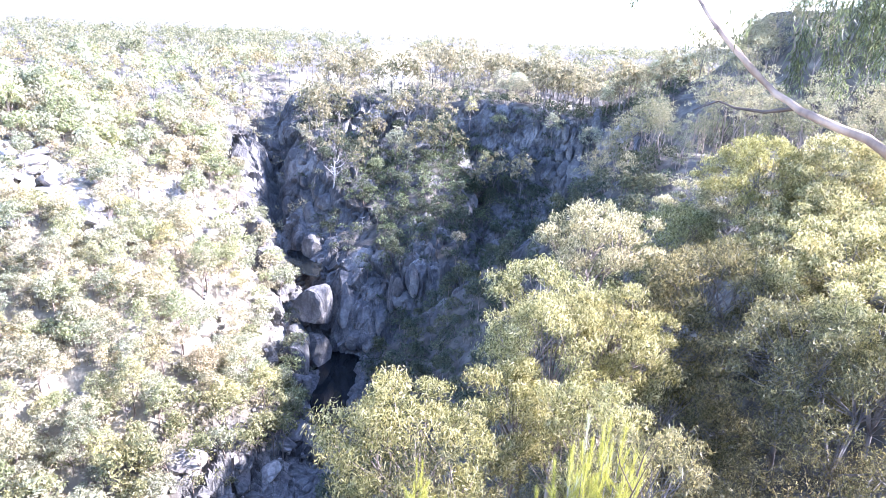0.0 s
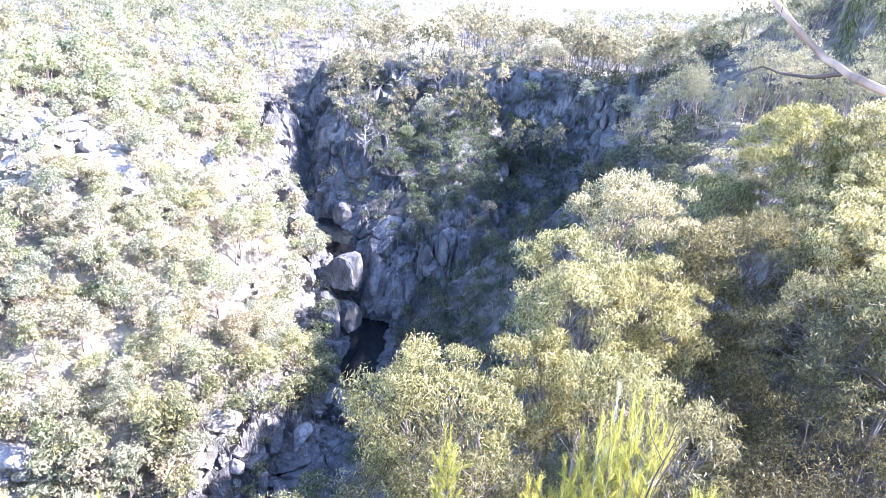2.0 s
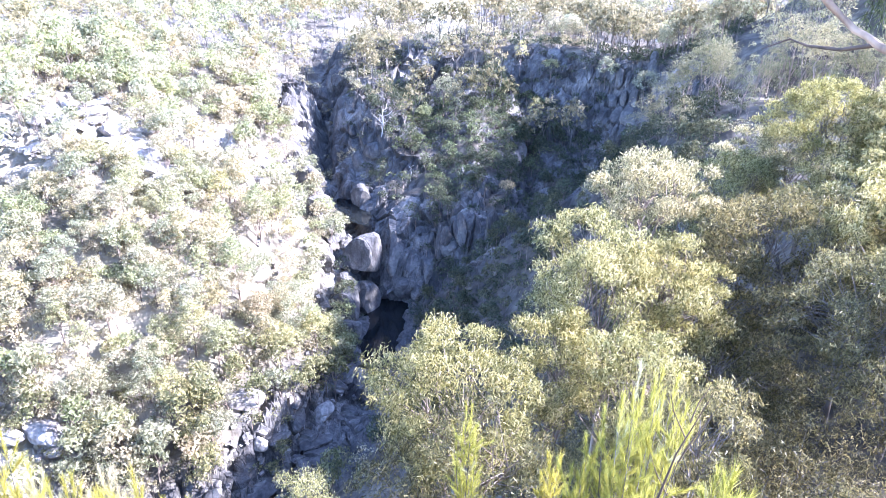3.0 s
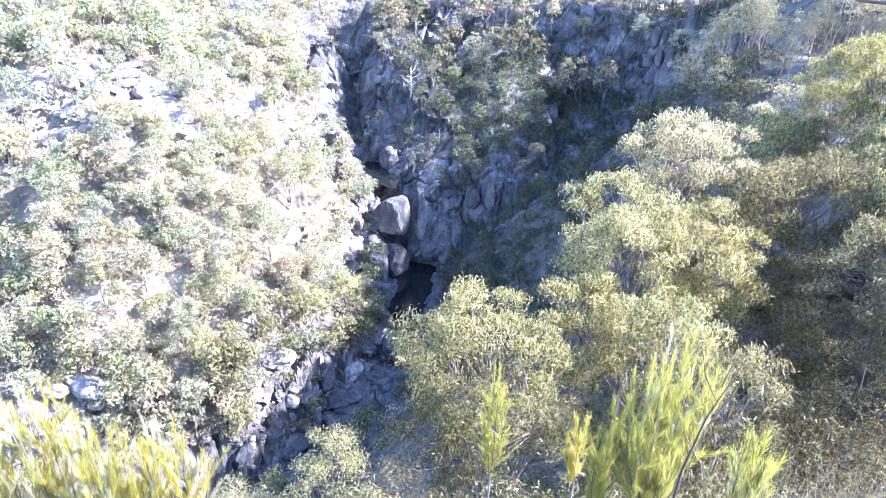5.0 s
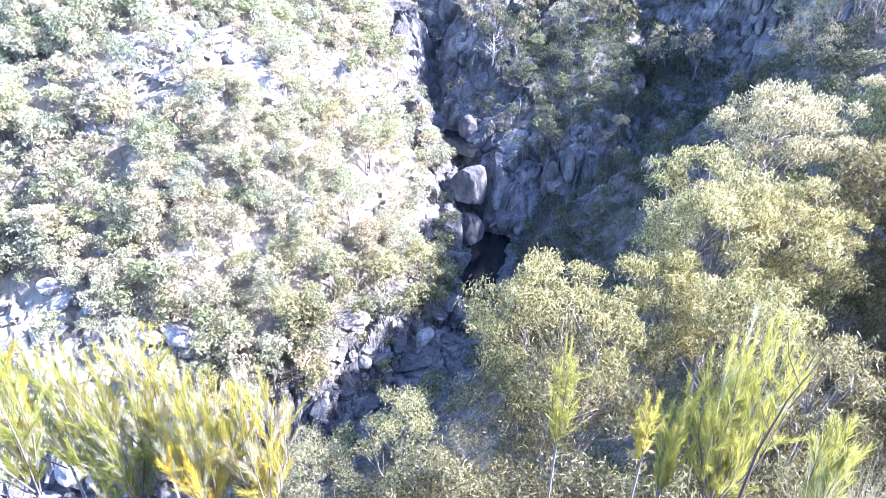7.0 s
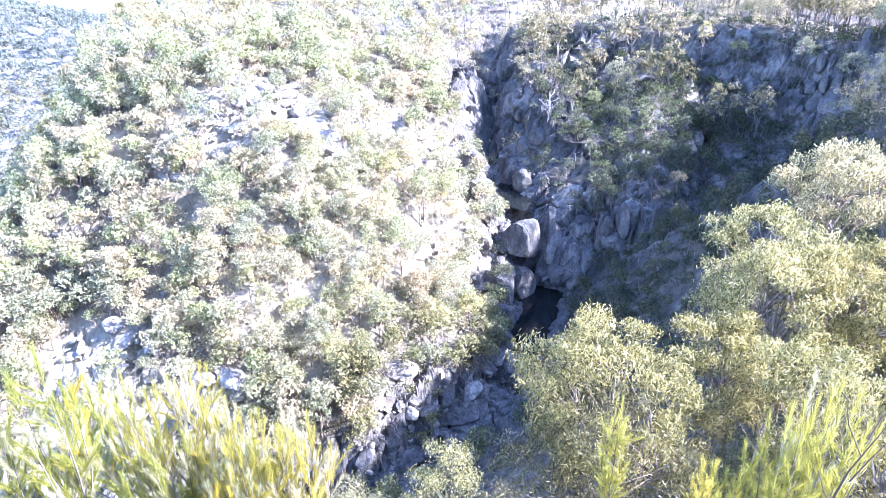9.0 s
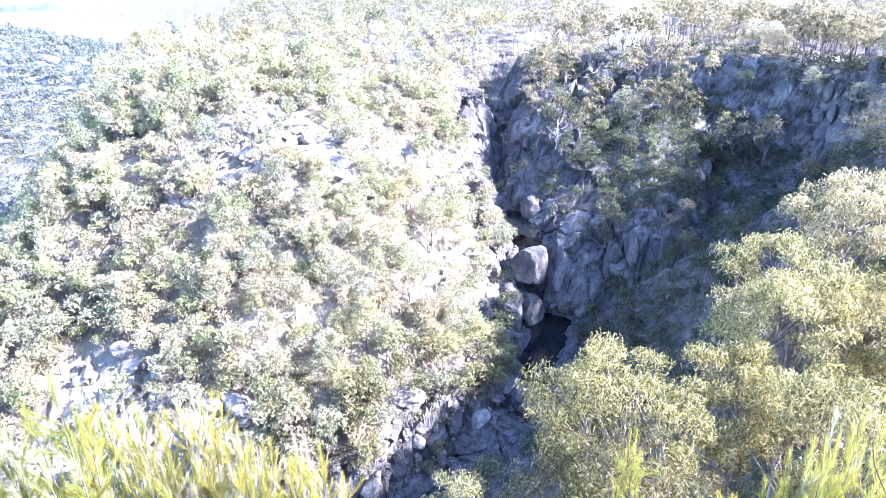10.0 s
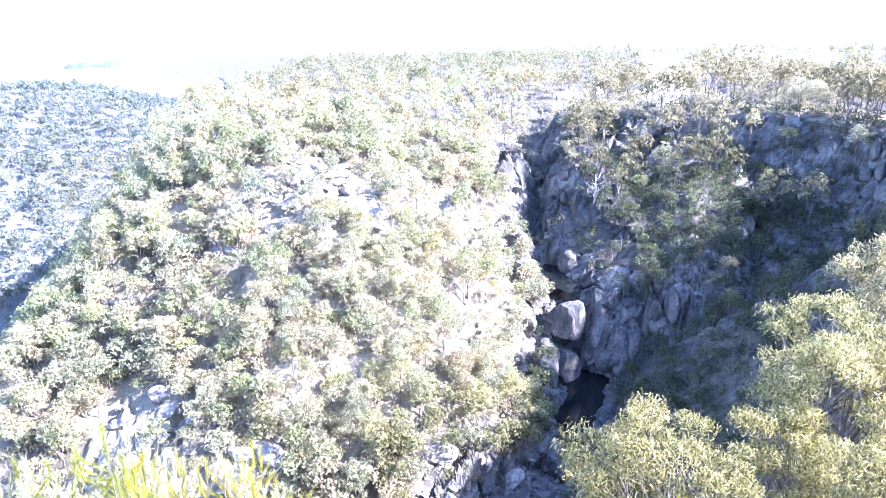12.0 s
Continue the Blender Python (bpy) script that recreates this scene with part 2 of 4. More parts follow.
# ---- the lie of the land: the lookout's eye is at the origin ----
CREEK = [(40, 420, -9), (0, 300, -14), (-22, 230, -18), (-38, 185, -20), (-45, 160, -25), (-41, 147, -41), (-37, 132, -42), (-27.5, 116, -47.5), (-22, 111.5, -49.5),
         (-18.5, 106, -60.5), (-17, 89, -60.5), (-19, 71, -63), (-28, 54, -66), (-50, 40, -69), (-95, 22, -76), (-260, -40, -95)]


def creek_at(x, y):
    """The distance to the creek, its height there, and which bank: positive for the lookout's."""
    best, height, bank = np.full(x.shape, 1e9), np.zeros(x.shape), np.zeros(x.shape)
    total, weight = np.zeros(x.shape), np.zeros(x.shape)
    for (ax, ay, az), (bx, by, bz) in zip(CREEK, CREEK[1:]):
        dx, dy = bx - ax, by - ay
        t = np.clip(((x - ax) * dx + (y - ay) * dy) / (dx * dx + dy * dy), 0, 1)
        gap = np.hypot(x - ax - t * dx, y - ay - t * dy)
        side = np.sign(dx * (y - ay) - dy * (x - ax))
        near = gap < best
        best, height, bank = np.where(near, gap, best), np.where(near, az + t * (bz - az), height), np.where(near, side, bank)
        share = np.exp(-np.minimum(gap, 400) / 7.0) * math.hypot(dx, dy) + 1e-30
        total, weight = total + share * (az + t * (bz - az)), weight + share
    # away from the water the falls no longer show in the banks
    level = total / weight
    return best, height + (level - height) * step(3, 14, best), bank


def lie(x, y):
    """The height of the ground, with no small relief."""
    s, zc, bank = creek_at(x, y)
    d = np.hypot(x, y)
    wobble = 6 * fbm(x, y, 0 * x, 45, 3, 11)
    # tableland; the right-hand hill is raised out of view to shade the headland
    table_east = -17.5 + 6 * step(170, 480, d) - 0.009 * np.maximum(d - 420, 0) + 0.3 * wobble + (8 * step(30, 50, x) + 8 * step(46, 66, x) + 20 * step(56, 76, x)) * step(103, 114, y) * step(165, 140, y) - 6 * step(10, 40, x) * step(75, 50, y)
    table_west = -19 + 5 * step(130, 420, d) - 0.012 * np.maximum(d - 420, 0) + 0.25 * wobble
    # far bank: a long slope of about forty degrees
    shelf = np.maximum(s - 5.0 * step(80, 90, y) * step(128, 118, y), 0)
    west = zc + 0.35 * np.minimum(shelf, 4) + 1.7 * np.clip(shelf - 4, 0, 3) + 0.85 * np.maximum(shelf - 7, 0) + 0.5 * wobble * step(5, 25, s)
    west = soft_min(west, table_west, 14)
    # and beyond its crest the next valley
    ux, uy = -65 / 132.0, 115 / 132.0
    beyond = -(x + 85) * uy + (y - 45) * ux
    along = (x + 85) * ux + (y - 45) * uy
    crest = -38 + 24 * step(0, 130, along)
    west = soft_min(west, crest - 1.1 * np.maximum(beyond, -30) + 0.5 * wobble, 8)
    # lookout's bank
    south = zc + 0.3 * np.minimum(s, 6) + 0.97 * np.maximum(s - 6, 0) + 0.3 * wobble * step(5, 25, s)
    px, py = x + 12, y - 104
    r = np.hypot(px, py)
    turn = np.degrees(np.arctan2(px, py))
    foot = 40 + 9 * step(20, 60, turn) + 0.6 * wobble
    bowl = -60 + 0.34 * np.maximum(r - 8, 0) + 2.3 * np.maximum(r - foot, 0)
    north = np.maximum(bowl, zc + 0.3 * s)
    w = step(62, 105, np.abs(turn))
    east = soft_min(north * (1 - w) + south * w, table_east, 6)
    # the notch of the falls
    notch = -23.5 - 0.8 * np.maximum(0, -(x + 28)) + 30 * step(-28, -6, x) + 3 * step(165, 215, y) + 60 * step(210, 250, y)
    east = np.minimum(east, np.maximum(notch, zc + 1.5 * np.minimum(s, 5)))
    # headland between the falls and the side gully
    down = np.clip(160 - y, 0, 50)
    down = down + 1.3 * np.sin(down / 2.6 + 0.35 * wobble) * step(0, 5, down)
    left = np.maximum(0, -(x + 2 + 0.05 * down))
    front = np.maximum(0, 110 - y)
    right = np.maximum(0, x + 2 + 0.05 * down)
    fall_left = 0.34 * np.minimum(left, 17) + 1.7 * np.maximum(left - 17 - 0.7 * wobble, 0)
    fall_right = 0.4 * np.minimum(right, 5) + 1.5 * np.maximum(right - 5 - 0.6 * wobble, 0)
    head = -18.5 - 0.50 * down - fall_left - fall_right - 2.4 * front + 0.3 * wobble
    # and the prow of rock over the falls
    lx, ly = x + 29.5, y - 149
    t = np.clip(0.62 * lx - 0.785 * ly, 0, 22)
    gap = np.hypot(lx - 0.62 * t, ly + 0.785 * t)
    head = np.maximum(head, -23.5 - 0.5 * t - 0.4 * np.minimum(gap, 4) - 2.2 * np.maximum(gap - 4 - 0.4 * wobble, 0))
    east = np.maximum(east, head)
    h = np.where(bank > 0, east, west)
    # far valley on the left and hills beyond it
    far = np.maximum(-110 + 0.24 * np.maximum(d - 220, 0), -110)
    far = np.minimum(far, -38 + 9 * fbm(x, y, 0 * x, 200, 3, 5) - 18 * step(54, 46, np.degrees(np.arctan2(-x, y))))
    h = np.where(beyond > 0, np.maximum(h, far), h)
    # a blunt crag standing out of the far bank beside the falls
    gap = np.hypot(x + 50.5, (y - 145) * 0.8)
    h = np.where(bank < 0, np.maximum(h, -24.5 - 2.6 * np.maximum(gap - 3.2 - 0.3 * wobble, 0)), h)
    # standing place
    spur = np.hypot(np.maximum(np.abs(x) - 0.8 * np.maximum(-y, 0), 0), np.maximum(y, 0))
    h = np.maximum(h, -1.7 - 1.4 * np.maximum(spur - 0.5, 0) + 0.25 * wobble * step(4, 20, spur) - 0.15 * np.maximum(d - 12, 0) * (y < 0))
    h = np.maximum(h, -3.75 - 1.7 * np.maximum(np.hypot(x - 2.1, y - 2.55) - 0.6, 0))
    # an added ridge, going on beside the lookout, which shades the near bank
    ridge = -3.0 - 0.92 * np.maximum(38 - x, 0) - 0.6 * np.maximum(y - 42, 0) + 0.2 * wobble
    h = np.where((bank > 0) & (x > 8), np.maximum(h, ridge), h)
    # far off all is tableland
    h = h * (1 - step(900, 1600, d)) + (-30 + 4 * fbm(x, y, 0 * x, 500, 3, 9) - 32 * step(34, 48, np.degrees(np.arctan2(-x, y)))) * step(900, 1600, d)
    # bed of the creek
    return h - 1.6 * step(4.5, 2.0, s) * step(165, 150, d) - 3.2 * step(2.6, 1.2, s) * step(106, 110, y) * step(150, 138, y)


def steepness(x, y, e=0.8):
    return np.hypot(lie(x + e, y) - lie(x - e, y), lie(x, y + e) - lie(x, y - e)) / (2 * e)


def clearing(x, y):
    """Open grass on the tableland."""
    d, az = np.hypot(x, y), np.degrees(np.arctan2(-x, y))
    wob = 12 * fbm(x, y, 0 * x, 40, 2, 71)
    spot = lambda a, da, r, dr: step(1.0, 0.7, np.hypot((az - a) / da, (d + wob - r) / dr))
    return np.clip(spot(5.0, 2.9, 330, 145) + spot(5.0, 2.1, 222, 52) + spot(-2.8, 5.5, 360, 75) + 0.5 * spot(12, 3, 205, 18) + 0.4 * spot(-8, 7, 175, 14), 0, 1)


def outcrop(x, y):
    """Where bare rock breaks through the scrub of the far bank."""
    n = fbm(x, y, 0 * x, 22, 3, 41)
    d, az = np.hypot(x, y), np.degrees(np.arctan2(-x, y))
    spot = lambda a, da, r, dr, lean=0.0: step(1.0, 0.5, np.hypot((az - a - (d - r) * lean) / da, (d - r) / dr))
    slabs = spot(31.8, 2.6, 111, 11, 0.30)          # a streak of pale slabs down the open slope
    crag = spot(19.3, 1.6, 153, 5)                  # a blunt crag beside the falls
    foot = spot(44.5, 4.0, 75, 6) + spot(56.5, 3.0, 93, 8) + spot(53.5, 2.5, 113, 5) + spot(44, 2.5, 111, 5)
    lower = spot(24.5, 3.0, 72, 6) + spot(21, 4.0, 92, 9)
    return np.clip(step(0.32, 0.6, n) * 0.8 + slabs + crag + foot + 0.8 * lower, 0, 1)


def ground():
    rings = np.concatenate([np.geomspace(0.03, 0.3, 3), np.geomspace(0.6, 54.4, 53), np.arange(55, 100, 0.75), np.arange(100, 166, 0.36), np.geomspace(167, 420, 70), np.geomspace(430, 4800, 40)])
    view = np.concatenate([np.arange(-42, -18, 0.4), np.arange(-18, 24, 0.2), np.arange(24, 76, 0.42)])
    rest = np.arange(76, 318, 4.0)
    az = np.radians(np.concatenate([view, rest]))
    R, A = np.meshgrid(rings, az, indexing="ij")
    x, y = -R * np.sin(A), R * np.cos(A)
    z = lie(x, y)
    # relief: blocks and joints on the steep rock, hummocks elsewhere
    dzr = np.gradient(z, axis=0) / np.gradient(R, axis=0)
    dza = np.gradient(z, axis=1) / (R * np.gradient(A, axis=1))
    steep = np.hypot(dzr, dza)
    bare = np.clip(step(1.05, 1.6, steep) + outcrop(x, y) * step(40, 60, R) * step(220, 150, R) * (np.degrees(A) > 12), 0, 1)
    s, zc, bank = creek_at(x, y)
    bare = np.maximum(bare, step(9, 5, s) * step(175, 150, R))
    shoulder = step(95, 104, R) * step(168, 158, R) * step(-20, -15, np.degrees(A)) * (bank > 0)
    bare = np.maximum(bare, shoulder * step(-0.7, -0.3, fbm(x, y, 0 * x, 9, 3, 77)))
    bare = bare * (1 - step(-17, -20, np.degrees(A)) * (bank > 0))
    dry = (bank < 0) * step(45, 65, R) * step(175, 140, R) * (0.10 + 0.35 * step(-0.3, 0.5, fbm(x, y, 0 * x, 9, 3, 19))) * step(6, 14, s)
    wooded = step(145, 175, R) * step(40, 44, np.degrees(A)) * step(1500, 900, R)
    bare = bare * (1 - wooded) * np.maximum(step(45, 70, R), (bank < 0) * 1.0)
    nx, ny = dzr * np.sin(A) + dza * np.cos(A), -dzr * np.cos(A) + dza * np.sin(A)
    size = np.sqrt(nx * nx + ny * ny + 1)
    near = step(30, 55, R) * step(240, 180, R)
    big, joint = cells(x, y, z, (5.0, 5.0, 8.5), 3)
    small, crack = cells(x, y, z, (1.9, 1.9, 3.2), 23)
    push = near * bare * (2.0 * (big - 0.5) - 1.2 * step(0.10, 0.0, joint) + 0.6 * (small - 0.5) - 0.4 * step(0.10, 0.0, crack))
    push = push + (0.35 + 0.8 * step(60, 300, R)) * fbm(x, y, z, 6, 4, 51) * step(2, 12, R) * step(2.0, 6.0, s) * (1 - 0.75 * bare * near)
    x, y, z = x + push * nx / size, y + push * ny / size, z + push / size
    n, k = R.shape
    verts = np.stack([x, y, z], -1).reshape(-1, 3)
    i, j = np.meshgrid(np.arange(n - 1), np.arange(k), indexing="ij")
    a, b = i * k + j, i * k + (j + 1) % k
    faces = np.stack([a, b, b + k, a + k], -1).reshape(-1, 4)[:, ::-1]
    me = mesh_of("ground", verts, faces, HILLSIDE, smooth=False)
    # outcrops on the sunny bank are paled with the grass colour, standing for sunlight
    dry = np.maximum(dry, 0.75 * bare * (bank < 0) * step(9, 14, s) * step(175, 150, R))
    bare = bare * (1 - 0.6 * (bank < 0) * step(9, 14, s) * step(175, 150, R))
    cover = np.zeros((n * k, 4), np.float32)
    cover[:, 0], cover[:, 1], cover[:, 2], cover[:, 3] = bare.ravel(), np.maximum(clearing(x, y), dry).ravel(), wooded.ravel(), 1
    layer = me.attributes.new("cover", "FLOAT_COLOR", "POINT")
    layer.data.foreach_set("color", cover.ravel())
    return tagged(new("ground", me), "rocky gorge hillside of grey granite, litter and dry grass", "ground", kind="structure")


GROUND = ground()


def mesa():
    """A flat-topped wooded hill on the far horizon."""
    m, nodes, links, shader = material("far_forest")
    links.new(ramp(nodes, links, noise_at(nodes, links, 0.02, 5), [(0.35, (0.045, 0.055, 0.06)), (0.65, (0.075, 0.085, 0.085))]), shader.inputs["Base Color"])
    shader.inputs["Roughness"].default_value = 0.95
    az, u = np.meshgrid(np.radians(np.arange(49.6, 55.01, 0.06)), np.linspace(0, 1, 9), indexing="ij")
    across = np.degrees(az)
    d = 2400 + 500 * u
    rise = step(49.6, 51.0, across) * step(55.0, 53.8, across) * (26 + 3 * fbm(across * 40, 0 * u, 0 * u, 25, 3, 33))
    z = -70 + rise * step(0.0, 0.35, u) * step(1.0, 0.7, u)
    n, k = az.shape
    i, j = np.meshgrid(np.arange(n - 1), np.arange(k - 1), indexing="ij")
    a = i * k + j
    faces = np.stack([a, a + 1, a + k + 1, a + k], -1).reshape(-1, 4)
    me = mesh_of("backdrop", np.stack([-d * np.sin(az), d * np.cos(az), z], -1).reshape(-1, 3), faces, m)
    return tagged(new("backdrop", me), "dark flat-topped wooded hill on the far horizon", "hill", kind="structure")


mesa()


def pool(name, centre, half, turn, label):
    """A sheet of still water with an uneven shore, lying in its basin."""
    count = 40
    angle = np.arange(count) * 2 * np.pi / count
    radius = 1 + 0.12 * np.sin(3 * angle + 1) + 0.07 * np.sin(7 * angle)
    c, s_ = math.cos(turn), math.sin(turn)
    px, py = half[0] * radius * np.cos(angle), half[1] * radius * np.sin(angle)
    bm = bmesh.new()
    ring = [bm.verts.new((centre[0] + c * a - s_ * b, centre[1] + s_ * a + c * b, centre[2])) for a, b in zip(px, py)]
    bm.faces.new(ring)
    me = bpy.data.meshes.new(name)
    bm.to_mesh(me)
    me.materials.append(WATER)
    return tagged(new(name, me), label, "water", kind="structure")


pool("water", (-17.3, 97.5, -60.3), (5.0, 12.0), 0.08, "dark still pool at the foot of the gorge")
pool("water", (-28, 119.5, -46.6), (3.0, 8.0), 0.5, "small dark pool above the boulder")


# ---- rocks ----
def rock_mesh(name, seed, size, rough=0.18, cuts=7, stone=GRANITE):
    rnd = random.Random(seed)
    bm = bmesh.new()
    bmesh.ops.create_icosphere(bm, subdivisions=3, radius=1)
    planes = [(Vector((rnd.gauss(0, 1), rnd.gauss(0, 1), rnd.gauss(0, 0.8))).normalized(), rnd.uniform(0.55, 0.85)) for _ in range(cuts)]
    for v in bm.verts:
        for n, k in planes:
            over = v.co.dot(n) - k
            if over > 0:
                v.co -= n * over * 0.92
        v.co *= 1 + rough * noise.fractal(v.co * 1.7 + Vector((seed, 0, 0)), 1.0, 2.0, 4)
        v.co = Vector((v.co.x * size[0], v.co.y * size[1], v.co.z * size[2]))
    me = bpy.data.meshes.new(name)
    bm.to_mesh(me)
    bm.free()
    me.materials.append(stone)
    return me


# ---- trees ----
def tube(points, radii, sides=6):
    points = [Vector(p) for p in points]
    verts, faces = [], []
    for k, (p, r) in enumerate(zip(points, radii)):
        way = (points[min(k + 1, len(points) - 1)] - points[max(k - 1, 0)]).normalized()
        side = way.orthogonal().normalized()
        other = way.cross(side)
        for j in range(sides):
            a = 2 * math.pi * j / sides
            verts.append(p + (side * math.cos(a) + other * math.sin(a)) * r)
        if k:
            b = (k - 1) * sides
            for j in range(sides):
                faces.append((b + j, b + (j + 1) % sides, b + sides + (j + 1) % sides, b + sides + j))
    return np.array([tuple(v) for v in verts]), np.array(faces)


def join(pieces, links=()):
    """The pieces as one; links: (piece, corner, other piece, its corner), grown together there."""
    verts, faces, base, starts = [], [], 0, []
    for v, f in pieces:
        verts.append(v)
        faces.append(f + base)
        starts.append(base)
        base += len(v)
    if links:
        faces.append(np.array([(starts[a] + i, starts[a] + i + 1, starts[b] + j + 1, starts[b] + j) for a, i, b, j in links]))
    return np.concatenate(verts), np.concatenate(faces)


def leaves(rng, centres, normals, length, width, droop, loose=0.55):
    """A pointed leaf at each centre, lying along the surface of its clump."""
    count = len(centres)
    face = normals + rng.normal(size=(count, 3)) * loose
    way = np.cross(face, rng.normal(size=(count, 3)))
    way /= np.linalg.norm(way, axis=1)[:, None] + 1e-9
    way[:, 2] -= droop
    way /= np.linalg.norm(way, axis=1)[:, None] + 1e-9
    side = np.cross(way, face)
    side /= np.linalg.norm(side, axis=1)[:, None] + 1e-9
    long_ = length * rng.uniform(0.65, 1.3, (count, 1))
    wide = width * rng.uniform(0.7, 1.3, (count, 1))
    a = centres - way * long_ * 0.4 + side * wide * 0.5
    b = centres - way * long_ * 0.4 - side * wide * 0.5
    c = centres + way * long_ * 0.6
    verts = np.stack([a, b, c], 1).reshape(-1, 3)
    return verts, np.arange(count * 3).reshape(-1, 3)


def crown_points(rng, clumps, per, flat=0.75, shell=0.5, ragged=0.19):
    """Points in the upper shells of clumps (x, y, z, radius)."""
    pts, nrm = [], []
    for cx, cy, cz, r in clumps:
        n = max(4, int(per * r * r))
        v = rng.normal(size=(n, 3))
        v[:, 2] = np.abs(v[:, 2]) * 1.1 - 0.35
        v /= np.linalg.norm(v, axis=1)[:, None]
        q = v * (1 - shell * rng.random((n, 1)) ** 1.5) * r
        q += ragged * r * rng.normal(size=(n, 3))
        q *= rng.uniform(0.75, 1.25, 3)
        q[:, 2] *= flat
        pts.append(q + (cx, cy, cz))
        nrm.append(v)
    return np.concatenate(pts), np.concatenate(nrm)


def tree_pieces(seed, height, spread, deep, clump_count, clump_size, per, leaf, droop=0.5, trunk=None, sides=6, lean=(0, 0), limbs=99, loose=0.55, split=False):
    """Wood and leaves of a gum tree standing at the origin: height to its top, a crown spread wide and deep."""
    rng = np.random.default_rng(seed)
    trunk = trunk or 0.011 * height + 0.03
    mid = height - deep * 0.55
    clumps = []
    for k in range(clump_count):
        a = k * 2.399 + rng.uniform(-0.4, 0.4)
        up = 1 - 1.45 * (k + 0.5) / clump_count
        out = math.sqrt(max(0.05, 1 - up * up)) * rng.uniform(0.6, 1.12)
        rr = clump_size * rng.uniform(0.6, 1.4)
        x, y = (spread - 0.6 * rr) * out * math.cos(a), (spread - 0.6 * rr) * out * math.sin(a)
        z = height - deep * 0.5 + (deep * 0.5 - 0.5 * rr) * up * rng.uniform(0.7, 1.12)
        clumps.append((x + lean[0], y + lean[1], z, rr))
    pts, nrm = crown_points(rng, clumps, per)
    leaf_v, leaf_f = leaves(rng, pts, nrm, leaf[0], leaf[1], droop, loose)
    wood, links = [], []
    fork = Vector((lean[0] * 0.4, lean[1] * 0.4, max(0.25 * height, mid - 0.75 * deep)))
    wood.append(tube([(0, 0, -1.0), (lean[0] * 0.15 + 0.1, lean[1] * 0.15, fork.z * 0.5), fork], [trunk * 1.2, trunk, trunk * 0.8], sides))
    limb_sides = max(3, sides - 2)
    count = min(limbs, max(4, clump_count // 7)) if limbs > 5 else limbs
    order = sorted(range(clump_count), key=lambda k: (k * 5) % clump_count)[:count]
    mains = []
    for k in order:
        cx, cy, cz, rr = clumps[k]
        end = Vector((cx, cy, cz + rr * 0.1))
        low = fork.lerp(end, 0.35) + Vector((rng.normal() * 0.06, rng.normal() * 0.06, 0.06)) * deep
        bend = fork.lerp(end, 0.7) + Vector((rng.normal() * 0.09, rng.normal() * 0.09, -0.05)) * deep
        links.append((0, 2 * sides, len(wood), 0))
        mains.append([len(wood), low, bend, end, []])
        wood.append(tube([fork, low, bend, end], [trunk * 0.5, trunk * 0.36, trunk * 0.22, trunk * 0.05], limb_sides))
    boughs = []
    for k in range(clump_count if sides > 4 and mains else 0):
        if k in order:
            continue
        cx, cy, cz, rr = clumps[k]
        end = Vector((cx, cy, cz))
        best = min(range(len(mains)), key=lambda n: (mains[n][2] - end).length)
        start = mains[best][1].lerp(mains[best][2], rng.uniform(0.4, 1.0))
        kink = start.lerp(end, 0.55) + Vector((rng.normal() * 0.12, rng.normal() * 0.12, rng.normal() * 0.08)) * (end - start).length
        mains[best][4].append(tube([start, kink, end], [trunk * 0.16, trunk * 0.11, trunk * 0.03], 3))
        for _ in range(2):
            tip = end + Vector((rng.normal(), rng.normal(), abs(rng.normal()) * 0.6)) * rr * 0.6
            mains[best][4].append(tube([kink.lerp(end, 0.5), tip], [trunk * 0.06, trunk * 0.02], 3))
    if split:
        # trunk alone, and each limb with its boughs
        limb_list = [join([wood[at], *twigs], [(0, limb_sides, n + 1, 0) for n in range(len(twigs))]) for at, low, bend, end, twigs in mains]
        return *wood[0], leaf_v, leaf_f, limb_list
    for at, low, bend, end, twigs in mains:
        for piece in twigs:
            links.append((at, limb_sides, len(wood), 0))
            wood.append(piece)
    wood_v, wood_f = join(wood, links)
    return wood_v, wood_f, leaf_v, leaf_f


def tree(name, where, pieces, leaf, bark, label, group="", turn=0.0):
    base = new(name)
    base.matrix_world = pose(*where, 0, 0, turn)
    wv, wf, lv, lf, *limb_lists = pieces
    bole = part("trunk", mesh_of("trunk", wv, wf, bark), base)
    for limb_list in limb_lists:
        for v, f in limb_list:
            part("limb", mesh_of("limb", v, f, bark), bole)
    part("crown", mesh_of("crown", lv, lf, leaf, smooth=False), base)
    return tagged(base, label, "tree", group)


def surface(x, y):
    return float(lie(np.array([float(x)]), np.array([float(y)]))[0])


